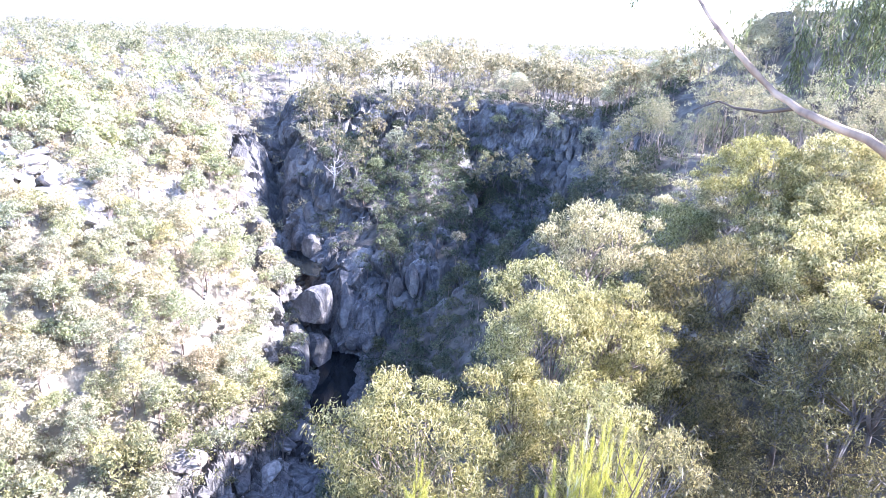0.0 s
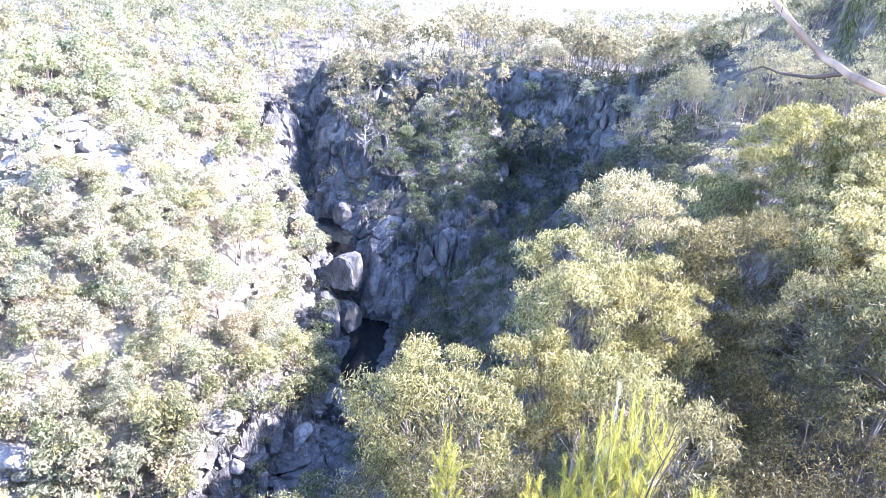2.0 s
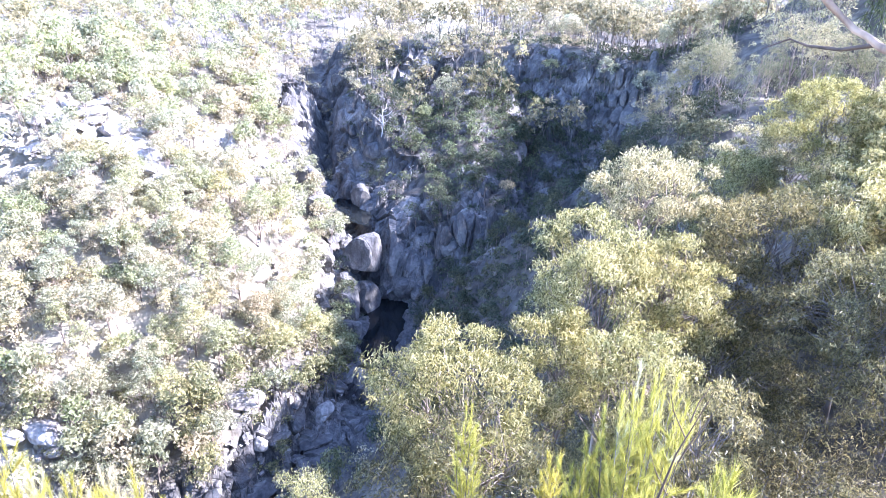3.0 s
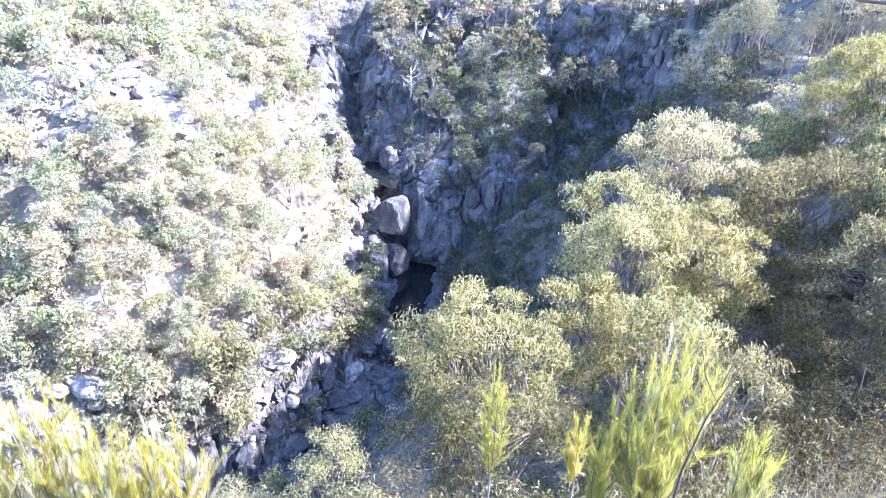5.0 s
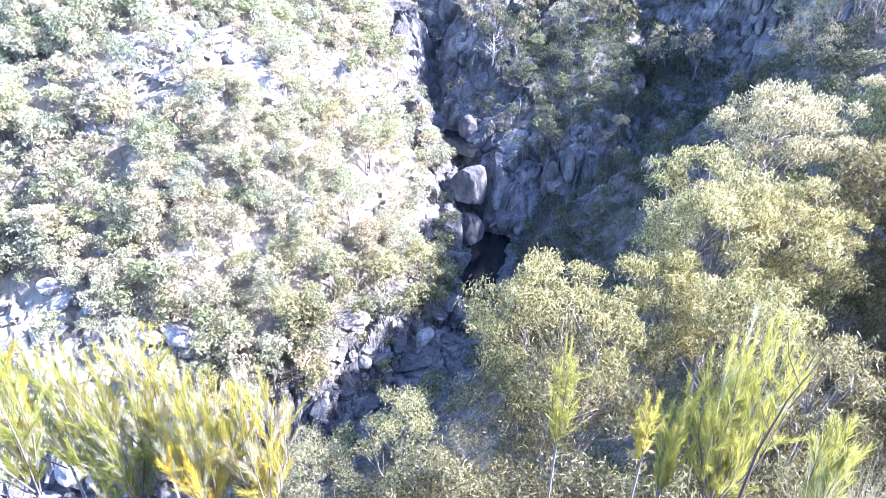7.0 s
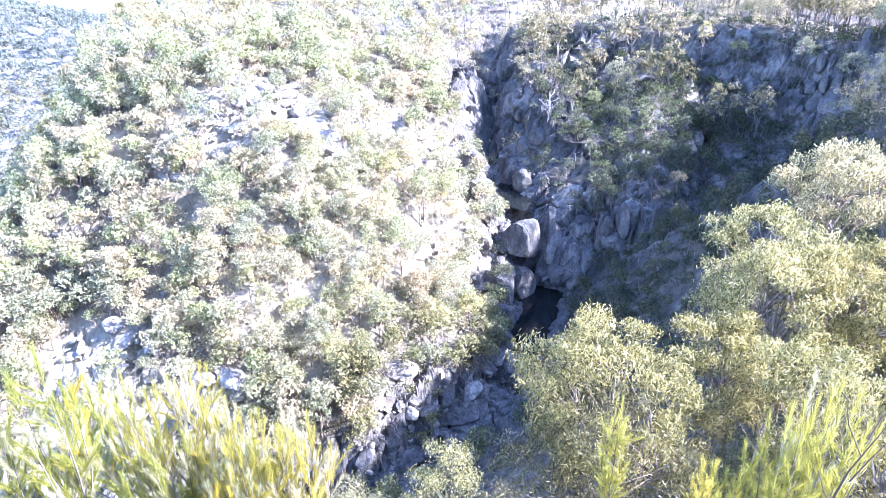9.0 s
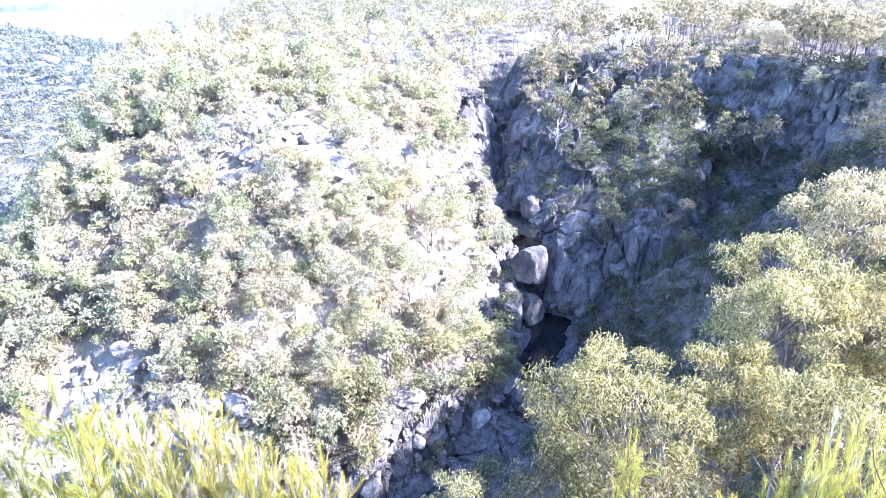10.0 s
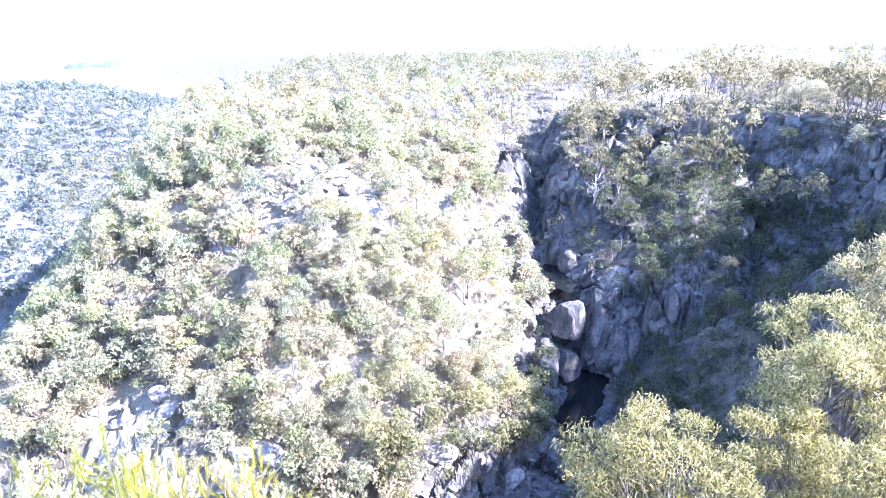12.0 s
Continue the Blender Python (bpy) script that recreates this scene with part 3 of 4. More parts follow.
# ---- big gums on the lookout's bank: crown centre, spread, depth, leaf, bark ----
BANK_GUMS = [
    ((-0.68, 19.5, -15.2), 3.45, 6.0, LEAF_OLIVE, BARK_PALE, "olive gum tree with a broad clumped crown on the bank"),
    ((5.5, 32.6, -14.1), 2.8, 4.4, LEAF_OLIVE, BARK_DARK, "small olive gum tree with a bare-limbed crown"),
    ((6.4, 27.3, -14.6), 4.0, 5.6, LEAF_OLIVE, BARK_PALE, "olive gum tree with sunlit domed clumps"),
    ((6.3, 20.9, -15.0), 3.0, 4.5, LEAF_OLIVE, BARK_PALE, "yellowish olive gum tree on the steep bank"),
    ((10.3, 38.9, -12.4), 3.8, 4.8, LEAF_GREY, BARK_PALE, "grey-green gum tree with pale bare limbs below"),
    ((23.9, 46.9, -9.3), 4.2, 6.0, LEAF_YELLOW, BARK_DARK, "yellow-olive gum tree with a full crown"),
    ((17.7, 34.5, -14.6), 5.8, 7.6, LEAF_DULL, BARK_DARK, "dull olive gum tree with an open twiggy crown"),
    ((21.5, 29.5, -11.6), 4.4, 6.2, LEAF_OLIVE, BARK_DARK, "olive gum tree with layered clumps"),
    ((17.1, 22.2, -13.5), 3.9, 6.2, LEAF_DULL, BARK_DARK, "dull olive gum tree in half shade"),
    ((18.3, 46.3, -14.5), 4.0, 5.3, LEAF_OLIVE, BARK_DARK, "olive gum tree on the shoulder of the bank"),
    ((15.3, 44.6, -17.9), 4.4, 6.2, LEAF_OLIVE, BARK_PALE, "olive gum tree among its neighbours"),
    ((27.6, 41.5, -10.5), 4.7, 6.2, LEAF_OLIVE, BARK_DARK, "olive-green gum tree high on the bank"),
    ((3.7, 23.7, -15.9), 2.8, 4.5, LEAF_OLIVE, BARK_PALE, "olive gum tree with sunlit domed clumps"),
    ((13.0, 32.0, -16.6), 4.1, 6.2, LEAF_DULL, BARK_DARK, "dull olive gum tree with an open twiggy crown"),
    ((0.3, 16.8, -15.0), 2.3, 4.2, LEAF_DULL, BARK_PALE, "dull olive gum tree on the steep bank"),
    ((9.1, 28.6, -14.0), 3.0, 4.5, LEAF_OLIVE, BARK_PALE, "olive gum tree among its neighbours"),
    ((24.0, 38.6, -12.4), 4.7, 6.2, LEAF_OLIVE, BARK_DARK, "olive-green gum tree high on the bank"),
    ((22.4, 49.6, -13.0), 4.5, 5.9, LEAF_GREY, BARK_DARK, "grey-green gum tree on the shoulder of the bank"),
    ((12.4, 27.3, -18.5), 3.6, 5.5, LEAF_DULL, BARK_DARK, "dull grey-green gum low on the bank"),
    ((7.3, 16.7, -13.6), 2.4, 4.0, LEAF_DULL, BARK_DARK, "dull grey-green gum low on the bank"),
    ((16.3, 25.1, -13.2), 3.6, 5.5, LEAF_DULL, BARK_DARK, "grey-olive gum with an open crown"),
    ((27.7, 44.1, -8.5), 4.2, 5.9, LEAF_OLIVE, BARK_DARK, "olive-green gum tree high on the bank"),
    ((24.6, 33.5, -10.8), 3.9, 5.5, LEAF_OLIVE, BARK_DARK, "olive gum tree with layered clumps"),
    ((19.6, 23.9, -10.8), 3.3, 4.8, LEAF_OLIVE, BARK_DARK, "small olive gum beside its taller neighbours"),
    ((-5.2, 13.6, -15.5), 1.25, 3.1, LEAF_OLIVE, BARK_DARK, "slender grey-leaved young gum on the bank"),
    ((-7.9, 12.4, -16.6), 1.2, 2.0, LEAF_GREY, BARK_DARK, "small grey-leaved young gum on the bank"),
    ((-3.4, 14.0, -17.0), 1.3, 2.4, LEAF_DULL, BARK_DARK, "small grey-leaved young gum on the bank"),
    ((-2.1, 16.6, -17.2), 2.2, 3.6, LEAF_DULL, BARK_DARK, "dull grey-green understorey gum on the bank"),
]
for k, ((cx, cy, cz), spread, deep, leaf, bark, label) in enumerate(BANK_GUMS):
    floor_z = surface(cx, cy)
    spread, deep, cz = spread * 1.08, deep * 1.25, cz - deep * 0.10
    tall = max(deep * 1.05, cz + deep * 0.5 - floor_z)
    far_off = math.hypot(cx, cy) > 31
    pieces = tree_pieces(100 + k, tall, spread, deep, int(12 + (1.9 if far_off else 2.4) * spread * spread), 0.09 * spread + 0.30, int((600 if far_off else 950 if cy > 15 else 2000) * (0.5 if leaf is LEAF_DULL else 1)),
                         (0.29, 0.06) if far_off else ((0.25, 0.045) if cy > 15 else (0.11, 0.028)), 0.9, loose=0.75, split=True)
    tree("gum_tree", (cx, cy, cz + deep * 0.5 - tall), pieces, leaf, bark, label, "gums on the near bank")


# ---- woods: variants of a slope tree, near ones single, far ones together ----
def variants(seed, count, tall, spread, per, leaf, clump_count=9, limbs=99, clump=0.42):
    made = []
    for k in range(count):
        rng = random.Random(seed + k)
        h = tall * rng.uniform(0.8, 1.2)
        w = spread * rng.uniform(0.8, 1.2)
        made.append(tree_pieces(seed + k, h, w, h * 0.66, clump_count, clump * w, per, leaf, 0.2, sides=4 if limbs > 5 else 3, limbs=limbs))
    return made


def scatter(rng, az, reach, gap, keep):
    """Places on the land between two bearings and two distances, about gap apart."""
    area = 0.5 * (reach[1] ** 2 - reach[0] ** 2) * radians(az[1] - az[0])
    count = int(area / gap ** 2)
    a = np.radians(rng.uniform(az[0], az[1], count))
    d = np.sqrt(rng.uniform(reach[0] ** 2, reach[1] ** 2, count))
    x, y = -d * np.sin(a), d * np.cos(a)
    ok = rng.random(count) < keep(x, y)
    x, y = x[ok], y[ok]
    return np.stack([x, y, lie(x, y)], -1)


def together(name, places, kinds, rng, leaf, bark, label, category, scale=(0.7, 1.25)):
    """One object for all that stand at places."""
    verts, faces, which, base = [], [], [], 0
    for p in places:
        wv, wf, lv, lf = kinds[rng.integers(len(kinds))]
        a, k = rng.uniform(0, 6.283), rng.uniform(*scale)
        turn = np.array([[math.cos(a), math.sin(a), 0], [-math.sin(a), math.cos(a), 0], [0, 0, rng.uniform(0.85, 1.15)]]) * k
        for v, f, m in ((wv, np.concatenate([wf[:, :3], wf[:, [0, 2, 3]]]), 0), (lv, lf, 1)):
            if len(v):
                verts.append(v @ turn + p)
                faces.append(f + base)
                which.append(np.full(len(f), m))
                base += len(v)
    me = mesh_of(name, np.concatenate(verts), np.concatenate(faces), [bark, leaf], np.concatenate(which), False)
    return tagged(new(name, me), label, category, kind="stuff")


def wood_keep(x, y):
    s, zc, bank = creek_at(x, y)
    g = steepness(x, y)
    return (1 - 0.98 * clearing(x, y)) * (1 - 0.88 * outcrop(x, y) * (bank < 0)) * step(1.7, 1.1, g) * np.maximum(np.where(bank < 0, step(3.0, 5.5, s), step(6, 10, s)), step(160, 170, np.hypot(x, y)))


rng = np.random.default_rng(7)
slope_kinds = variants(300, 4, 6.0, 2.1, 125, (0.34, 0.135), 26, clump=0.26) + variants(306, 3, 8.0, 2.2, 125, (0.35, 0.135), 24, clump=0.26) + variants(311, 5, 3.8, 1.8, 140, (0.32, 0.13), 20, clump=0.28)
slope_leaves = [LEAF_SLOPE, LEAF_GREEN, LEAF_SLOPE, LEAF_RUST, LEAF_SLOPE, LEAF_GREEN, LEAF_SLOPE]
slope_words = {LEAF_SLOPE: "grey-green gum tree on the sunny far slope", LEAF_GREEN: "fresh green gum tree on the sunny far slope", LEAF_RUST: "brownish gum tree on the sunny far slope"}
places = scatter(rng, (14, 64), (52, 150), 2.15, lambda x, y: wood_keep(x, y) * (creek_at(x, y)[2] < 0))
near_first = places[np.argsort(np.hypot(places[:, 0] + 45, places[:, 1] - 80))]
stock = []
for k, p in enumerate(near_first[:290]):
    m = pose(*p, rng.uniform(-5, 5), rng.uniform(-5, 5), rng.uniform(0, 360))
    if k < len(slope_kinds):
        foliage = slope_leaves[k % 7]
        one = tree("slope_gum", p, slope_kinds[k], foliage, BARK_PALE, slope_words[foliage], "gums on the far slope")
        stock.append(one)
    else:
        one = copy_thing(stock[k % len(stock)], m)
    one.scale = [rng.uniform(0.55, 1.25)] * 3
light_kinds = variants(330, 6, 6.2, 2.15, 47, (0.56, 0.24), 16, 4, clump=0.30)
for foliage, share in ((LEAF_SLOPE, 0), (LEAF_GREEN, 1), (LEAF_RUST, 2), (LEAF_SLOPE, 3)):
    together("slope_trees", near_first[290 + share::4], light_kinds, rng, foliage, BARK_PALE, slope_words[foliage].replace("gum tree on", "gums covering"), "trees", (0.5, 1.2))

shrub_kinds = [tree_pieces(400 + k, 2.2, 1.3, 1.8, 10, 0.42, 46, (0.41, 0.19), 0.0, sides=3, limbs=3) for k in range(5)]
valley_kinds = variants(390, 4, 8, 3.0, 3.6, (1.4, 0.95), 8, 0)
far_kinds = variants(350, 5, 6.5, 2.4, 7, (0.9, 0.55), 7, 2)
tall_kinds = variants(370, 5, 8.5, 2.6, 9, (0.85, 0.48), 8, 3)
rim_kinds = variants(360, 6, 7.0, 2.1, 28, (0.66, 0.32), 11, 4, clump=0.34)
places = scatter(rng, (14, 60), (135, 225), 4.5, wood_keep)
for foliage, share in ((LEAF_SLOPE, 0), (LEAF_GREEN, 1), (LEAF_TABLE, 2)):
    together("rim_trees", places[share::3], rim_kinds, rng, foliage, BARK_DARK, "small grey-olive gums above the far slope", "trees")
places = scatter(rng, (-34, 14), (135, 225), 5.4, wood_keep)
together("rim_trees", places, rim_kinds, rng, LEAF_TABLE, BARK_DARK, "tall grey-olive gums along the rim", "trees", (0.9, 1.5))
places = np.concatenate([scatter(rng, (-30, 14), (225, 420), 9.0, wood_keep), scatter(rng, (14, 58), (225, 420), 6.6, wood_keep)])
together("tableland_trees", places, far_kinds + tall_kinds, rng, LEAF_TABLE, BARK_DARK, "open gum woodland on the tableland", "trees")
places = scatter(rng, (-30, 41), (420, 1000), 30.0, wood_keep)
together("skyline_trees", places, far_kinds, rng, LEAF_TABLE, BARK_DARK, "far gum trees along the skyline", "trees")
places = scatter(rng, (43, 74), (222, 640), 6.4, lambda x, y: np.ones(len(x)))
together("valley_trees", places, valley_kinds, rng, LEAF_FAR, BARK_DARK, "wooded hills across the far valley, haze tinted into the leaves", "trees", (0.8, 1.4))

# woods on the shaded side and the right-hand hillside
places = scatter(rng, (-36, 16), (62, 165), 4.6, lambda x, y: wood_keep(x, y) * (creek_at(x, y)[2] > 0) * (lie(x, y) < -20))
together("gorge_trees", places, light_kinds, rng, LEAF_DARK, BARK_PALE, "green gums and scrub on the shaded side of the gorge, leaves darkened as shade", "trees", (0.35, 0.8))

places = scatter(rng, (-42, -13), (55, 150), 5.3, lambda x, y: (wood_keep(x, y) + 0.6 * (y < 140)) * (y > 86))
hill_kinds = variants(380, 5, 11.0, 2.6, 95, (0.32, 0.11), 8, 6)
together("hillside_trees", places, hill_kinds, rng, LEAF_TABLE, BARK_PALE, "tall grey gums on the hillside beside the lookout", "trees", (0.75, 1.2))
places = scatter(rng, (-44, -19), (48, 118), 4.4, lambda x, y: (x > 33) * (y < 104) * 1.0)
together("ridge_trees", places, hill_kinds, rng, LEAF_TABLE, BARK_PALE, "small grey gums along the ridge beside the lookout", "trees", (0.4, 0.7))

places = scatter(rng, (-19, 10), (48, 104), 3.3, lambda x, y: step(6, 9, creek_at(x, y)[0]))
together("gully_trees", places, light_kinds, rng, LEAF_DARK, BARK_DARK, "dark green scrub filling the side gully, shade put into its colour", "trees", (0.4, 0.75))

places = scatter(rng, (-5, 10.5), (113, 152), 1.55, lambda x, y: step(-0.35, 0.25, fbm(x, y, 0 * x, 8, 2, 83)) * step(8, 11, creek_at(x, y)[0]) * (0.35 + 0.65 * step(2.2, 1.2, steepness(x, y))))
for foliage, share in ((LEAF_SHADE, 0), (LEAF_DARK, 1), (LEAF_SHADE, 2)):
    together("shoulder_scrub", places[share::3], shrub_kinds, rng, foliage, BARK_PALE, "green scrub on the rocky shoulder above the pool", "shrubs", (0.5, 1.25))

# gums whose tops catch the sun: the pale slope leaf stands for that light
for k, (gx, gy) in enumerate(((-9, 140.5), (-15.8, 138), (23.7, 143.8), (3.0, 116.5), (-12, 142), (5, 152), (31, 137), (-22, 158), (12, 150))):
    one = copy_thing(stock[k % len(stock)], pose(gx, gy, surface(gx, gy), 0, 0, 40 * k))
    one.scale = [(1.15, 0.85, 1.15, 0.7)[k % 4]] * 3
    one.name = "cliff_gum"
    tagged(one, "gum tree rooted on the shaded cliff, leaf paled as sunlit", "tree", "gums on the cliff")

# taller gums crowding the right-hand rim
places = scatter(rng, (-24, -3), (140, 182), 6.5, lambda x, y: (steepness(x, y) < 0.9) * 1.0)
for k, p in enumerate(places[:44]):
    one = copy_thing(stock[4 + k % 3], pose(*p, 0, 0, 53 * k))
    one.scale = [rng.uniform(0.85, 1.25)] * 3
    one.name = "rim_gum"
    tagged(one, "tall grey-green gum standing on the rim", "tree", "gums on the rim")

# low scrub
places = scatter(rng, (12, 66), (56, 140), 2.5, lambda x, y: step(2.2, 1.2, steepness(x, y)) * step(4, 7, creek_at(x, y)[0]) * (1 - 0.85 * outcrop(x, y)))
places = np.concatenate([places, scatter(rng, (11, 22), (138, 190), 2.5, lambda x, y: step(2.6, 1.4, steepness(x, y)) * 0.9), scatter(rng, (-8, 12), (156, 205), 3.0, lambda x, y: (1 - 0.8 * clearing(x, y)) * (steepness(x, y) < 1.2))])
together("scrub", places, shrub_kinds, rng, LEAF_SLOPE, BARK_PALE, "grey-green scrub between the rocks", "shrubs")
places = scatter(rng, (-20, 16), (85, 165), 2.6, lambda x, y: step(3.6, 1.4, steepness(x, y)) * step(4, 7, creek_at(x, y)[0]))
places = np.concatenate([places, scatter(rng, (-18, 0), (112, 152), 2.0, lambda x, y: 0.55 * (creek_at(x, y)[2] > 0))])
together("shaded_scrub", places, shrub_kinds, rng, LEAF_DARK, BARK_PALE, "dark green scrub on the shaded cliffs, shade put into its colour", "shrubs")
places = scatter(rng, (13, 46), (48, 94), 2.0, lambda x, y: step(2.5, 4.5, creek_at(x, y)[0]) * step(20, 11, creek_at(x, y)[0]) * 0.9)
together("creek_scrub", places, shrub_kinds + light_kinds[:2], rng, LEAF_GULLY, BARK_PALE, "green bushes along the creek bed", "shrubs", (0.5, 1.1))
places = scatter(rng, (-40, -13), (58, 125), 2.9, lambda x, y: step(1.7, 1.2, steepness(x, y)))
together("hillside_scrub", places, shrub_kinds, rng, LEAF_HILL, BARK_PALE, "grey-olive scrub under the hillside gums", "shrubs")
thicket_kinds = [tree_pieces(440 + k, 3.0, 1.6, 2.5, 14, 0.45, 200, (0.23, 0.065), 0.5, sides=4, limbs=5) for k in range(4)]
fine_kinds = [tree_pieces(450 + k, 3.0, 1.7, 2.7, 18, 0.45, 400, (0.125, 0.037), 0.5, sides=4, limbs=5) for k in range(4)]
places = scatter(rng, (-42, -8), (15, 34), 1.9, lambda x, y: np.ones(len(x)))
together("bank_thicket", places, fine_kinds, rng, LEAF_DULL, BARK_DARK, "dull grey-olive bushes in the shade of the bank", "shrubs", (0.8, 1.4))
places = np.concatenate([scatter(rng, (-42, 8), (34, 46), 2.2, lambda x, y: np.ones(len(x))), scatter(rng, (-8, 8), (20, 34), 2.2, lambda x, y: np.ones(len(x)))])
together("bank_thicket", places, thicket_kinds, rng, LEAF_DULL, BARK_DARK, "dull olive thicket under the bank gums", "shrubs", (0.7, 1.3))

bank_kinds = [tree_pieces(420 + k, 2.6, 1.4, 2.4, 12, 0.45, 1100, (0.14, 0.035), 0.2, sides=4) for k in range(4)]
bank_stock = []
spots = [(-3.5, 14.0, -18.5, 1.4), (-5.0, 12.5, -17.0, 1.3), (-1.5, 13.0, -16.0, 1.3), (0.6, 12.0, -14.0, 1.4), (2.6, 11.5, -12.6, 1.3), (-7.0, 12.5, -18.0, 1.2), (-9.5, 12.0, -18.0, 1.2)]
spots += [(7.0, 17.6, -14.5, 1.4), (6.2, 13.2, -13.6, 1.3), (4.6, 15.5, -15.8, 1.3)]
spots += [(*q, rng.uniform(0.7, 1.3)) for q in scatter(rng, (-22, 25), (8, 24), 3.4, lambda x, y: np.ones(len(x)))[:60] + (0, 0, 2.2)]
for k, (bx, by, top, size) in enumerate(spots):
    floor_z = surface(bx, by) - 0.1
    rise = max(1.0, (top - floor_z) / (2.6 * size)) if k < 10 else 1.0
    m = pose(bx, by, min(top - 2.6 * size, floor_z) if k < 10 else floor_z, 0, 0, 67 * k)
    if k < 4:
        one = tree("bank_shrub", (bx, by, min(top - 2.6 * size, floor_z)), bank_kinds[k], LEAF_DULL, BARK_DARK, "grey-leaved shrub on the steep near bank", "shrubs on the near bank")
        tagged(one, category="shrub")
        bank_stock.append(one)
    else:
        one = copy_thing(bank_stock[k % 4], m)
    one.scale = (size, size, size * rise)


# ---- rocks on the slopes and in the creek ----
rock_kinds = [rock_mesh("boulder", 20 + k, (1.0, 0.8, 0.7)) for k in range(6)]
# slope stones: the same granite with sunlight mixed into its colour
sunlit_kinds = [rock_mesh("boulder", 40 + k, (1.0, 0.8, 0.7), stone=SUNLIT_GRANITE) for k in range(6)]


def boulder(at, size, turn, label="weathered grey granite boulder", group="boulders", kinds=rock_kinds):
    ob = new("boulder", kinds[rng.integers(6)])
    ob.matrix_world = pose(*at, rng.uniform(-15, 15), rng.uniform(-15, 15), turn)
    ob.scale = size
    return tagged(ob, label, "boulder", group)


places = scatter(rng, (14, 62), (62, 125), 4.0, lambda x, y: outcrop(x, y) * (creek_at(x, y)[2] < 0))
for p in places[:170]:
    k = rng.uniform(0.7, 2.4)
    boulder(p + (0, 0, 0.1 * k), (k * rng.uniform(0.8, 1.6), k, k * rng.uniform(0.6, 1.2)), rng.uniform(0, 360), "grey granite boulder on the slope, sunlight put into its colour", "slope boulders", sunlit_kinds)
for k in range(34):
    d = rng.uniform(101, 121)
    a = radians(31.8 + (d - 111) * 0.30 + rng.normal() * 1.3)
    r = rng.uniform(0.9, 2.4)
    bx, by = -d * math.sin(a), d * math.cos(a)
    boulder((bx, by, surface(bx, by) - 0.1 * r), (r * 1.4, r, r * 0.55), rng.uniform(0, 360), "broad pale granite slab on the open slope, toned as sunlit", "slope boulders", sunlit_kinds)
for k in range(150):
    t = rng.uniform(0, 1)
    cx, cy = (-18 - 12 * t ** 1.4 + rng.normal() * 3.2, 84 - 32 * t + rng.normal() * 2.5)
    r = rng.choice((0.35, 0.5, 0.7, 1.0, 1.5, 2.0), p=(0.25, 0.25, 0.2, 0.15, 0.1, 0.05)) * rng.uniform(0.8, 1.2)
    boulder((cx, cy, surface(cx, cy) + 0.15 * r), (r * 1.3, r, r * 0.8), rng.uniform(0, 360), "grey boulder in the creek bed", "creek boulders")


def loose_stones(places, sizes):
    """Many small angular stones as one mesh."""
    cube = np.array([(x, y, z) for x in (-1, 1) for y in (-1, 1) for z in (-1, 1)], float)
    sides = np.array([(0, 1, 3, 2), (4, 6, 7, 5), (0, 4, 5, 1), (2, 3, 7, 6), (0, 2, 6, 4), (1, 5, 7, 3)])
    verts, faces = [], []
    for k, (q, r) in enumerate(zip(places, sizes)):
        turn = np.array(Euler(rng.uniform(-0.6, 0.6, 3) + (0, 0, rng.uniform(0, 6))).to_matrix())
        verts.append((cube * rng.uniform(0.55, 1.0, (8, 3)) * (1.2, 0.9, 0.6) * r) @ turn.T + q)
        faces.append(sides + 8 * k)
    me = mesh_of("loose_stones", np.concatenate(verts), np.concatenate(faces), SUNLIT_GRANITE, smooth=False)
    return tagged(new("loose_stones", me), "pale loose stones and rubble strewn over the slope, toned as sunlit", "stones", kind="stuff")


places = scatter(rng, (13, 62), (56, 140), 1.45, lambda x, y: (creek_at(x, y)[2] < 0) * (0.35 + 0.65 * outcrop(x, y)))
loose_stones(places, rng.uniform(0.12, 0.55, len(places)) ** 1.3 + 0.08)

block_kinds = [rock_mesh("rock", 60 + k, (1.0, 0.8, 1.5), 0.07, 9) for k in range(6)]
places = scatter(rng, (-16, 18), (96, 168), 2.6, lambda x, y: step(0.9, 1.5, steepness(x, y)) * (creek_at(x, y)[2] > 0) * (lie(x, y) < -25) * np.where(y < 132, creek_at(x, y)[0] > 11, 1))
for p in places[:200]:
    ob = part("rock", block_kinds[rng.integers(6)], GROUND)
    k = rng.uniform(0.9, 2.3)
    ob.matrix_world = pose(*(p - (0, 0, 0.9 * k)), rng.uniform(-12, 12), rng.uniform(-12, 12), rng.uniform(0, 360))
    ob.scale = (k * rng.uniform(0.8, 1.4), k, k * rng.uniform(0.8, 1.2))

slab_kinds = [rock_mesh("rock", 90 + k, (1.0, 0.75, 2.1), 0.05, 12) for k in range(5)]
crags = [(rng.uniform(-7.0, 0.0), rng.uniform(111, 123), 1.0) for _ in range(18)]
crags += [(-d * math.sin(a), d * math.cos(a), 1.1) for a, d in zip(np.radians(rng.uniform(-15, -1, 26)), rng.uniform(141, 150, 26))]
for cx, cy, k in crags:
    ob = part("rock", slab_kinds[rng.integers(5)], GROUND)
    k *= rng.uniform(0.7, 1.4)
    ob.matrix_world = pose(cx, cy, surface(cx, cy) - 0.5 * k, rng.uniform(-8, 8), rng.uniform(-8, 8), rng.uniform(0, 360))
    ob.scale = (k * rng.uniform(0.9, 1.4), k, k * rng.uniform(0.8, 1.3))

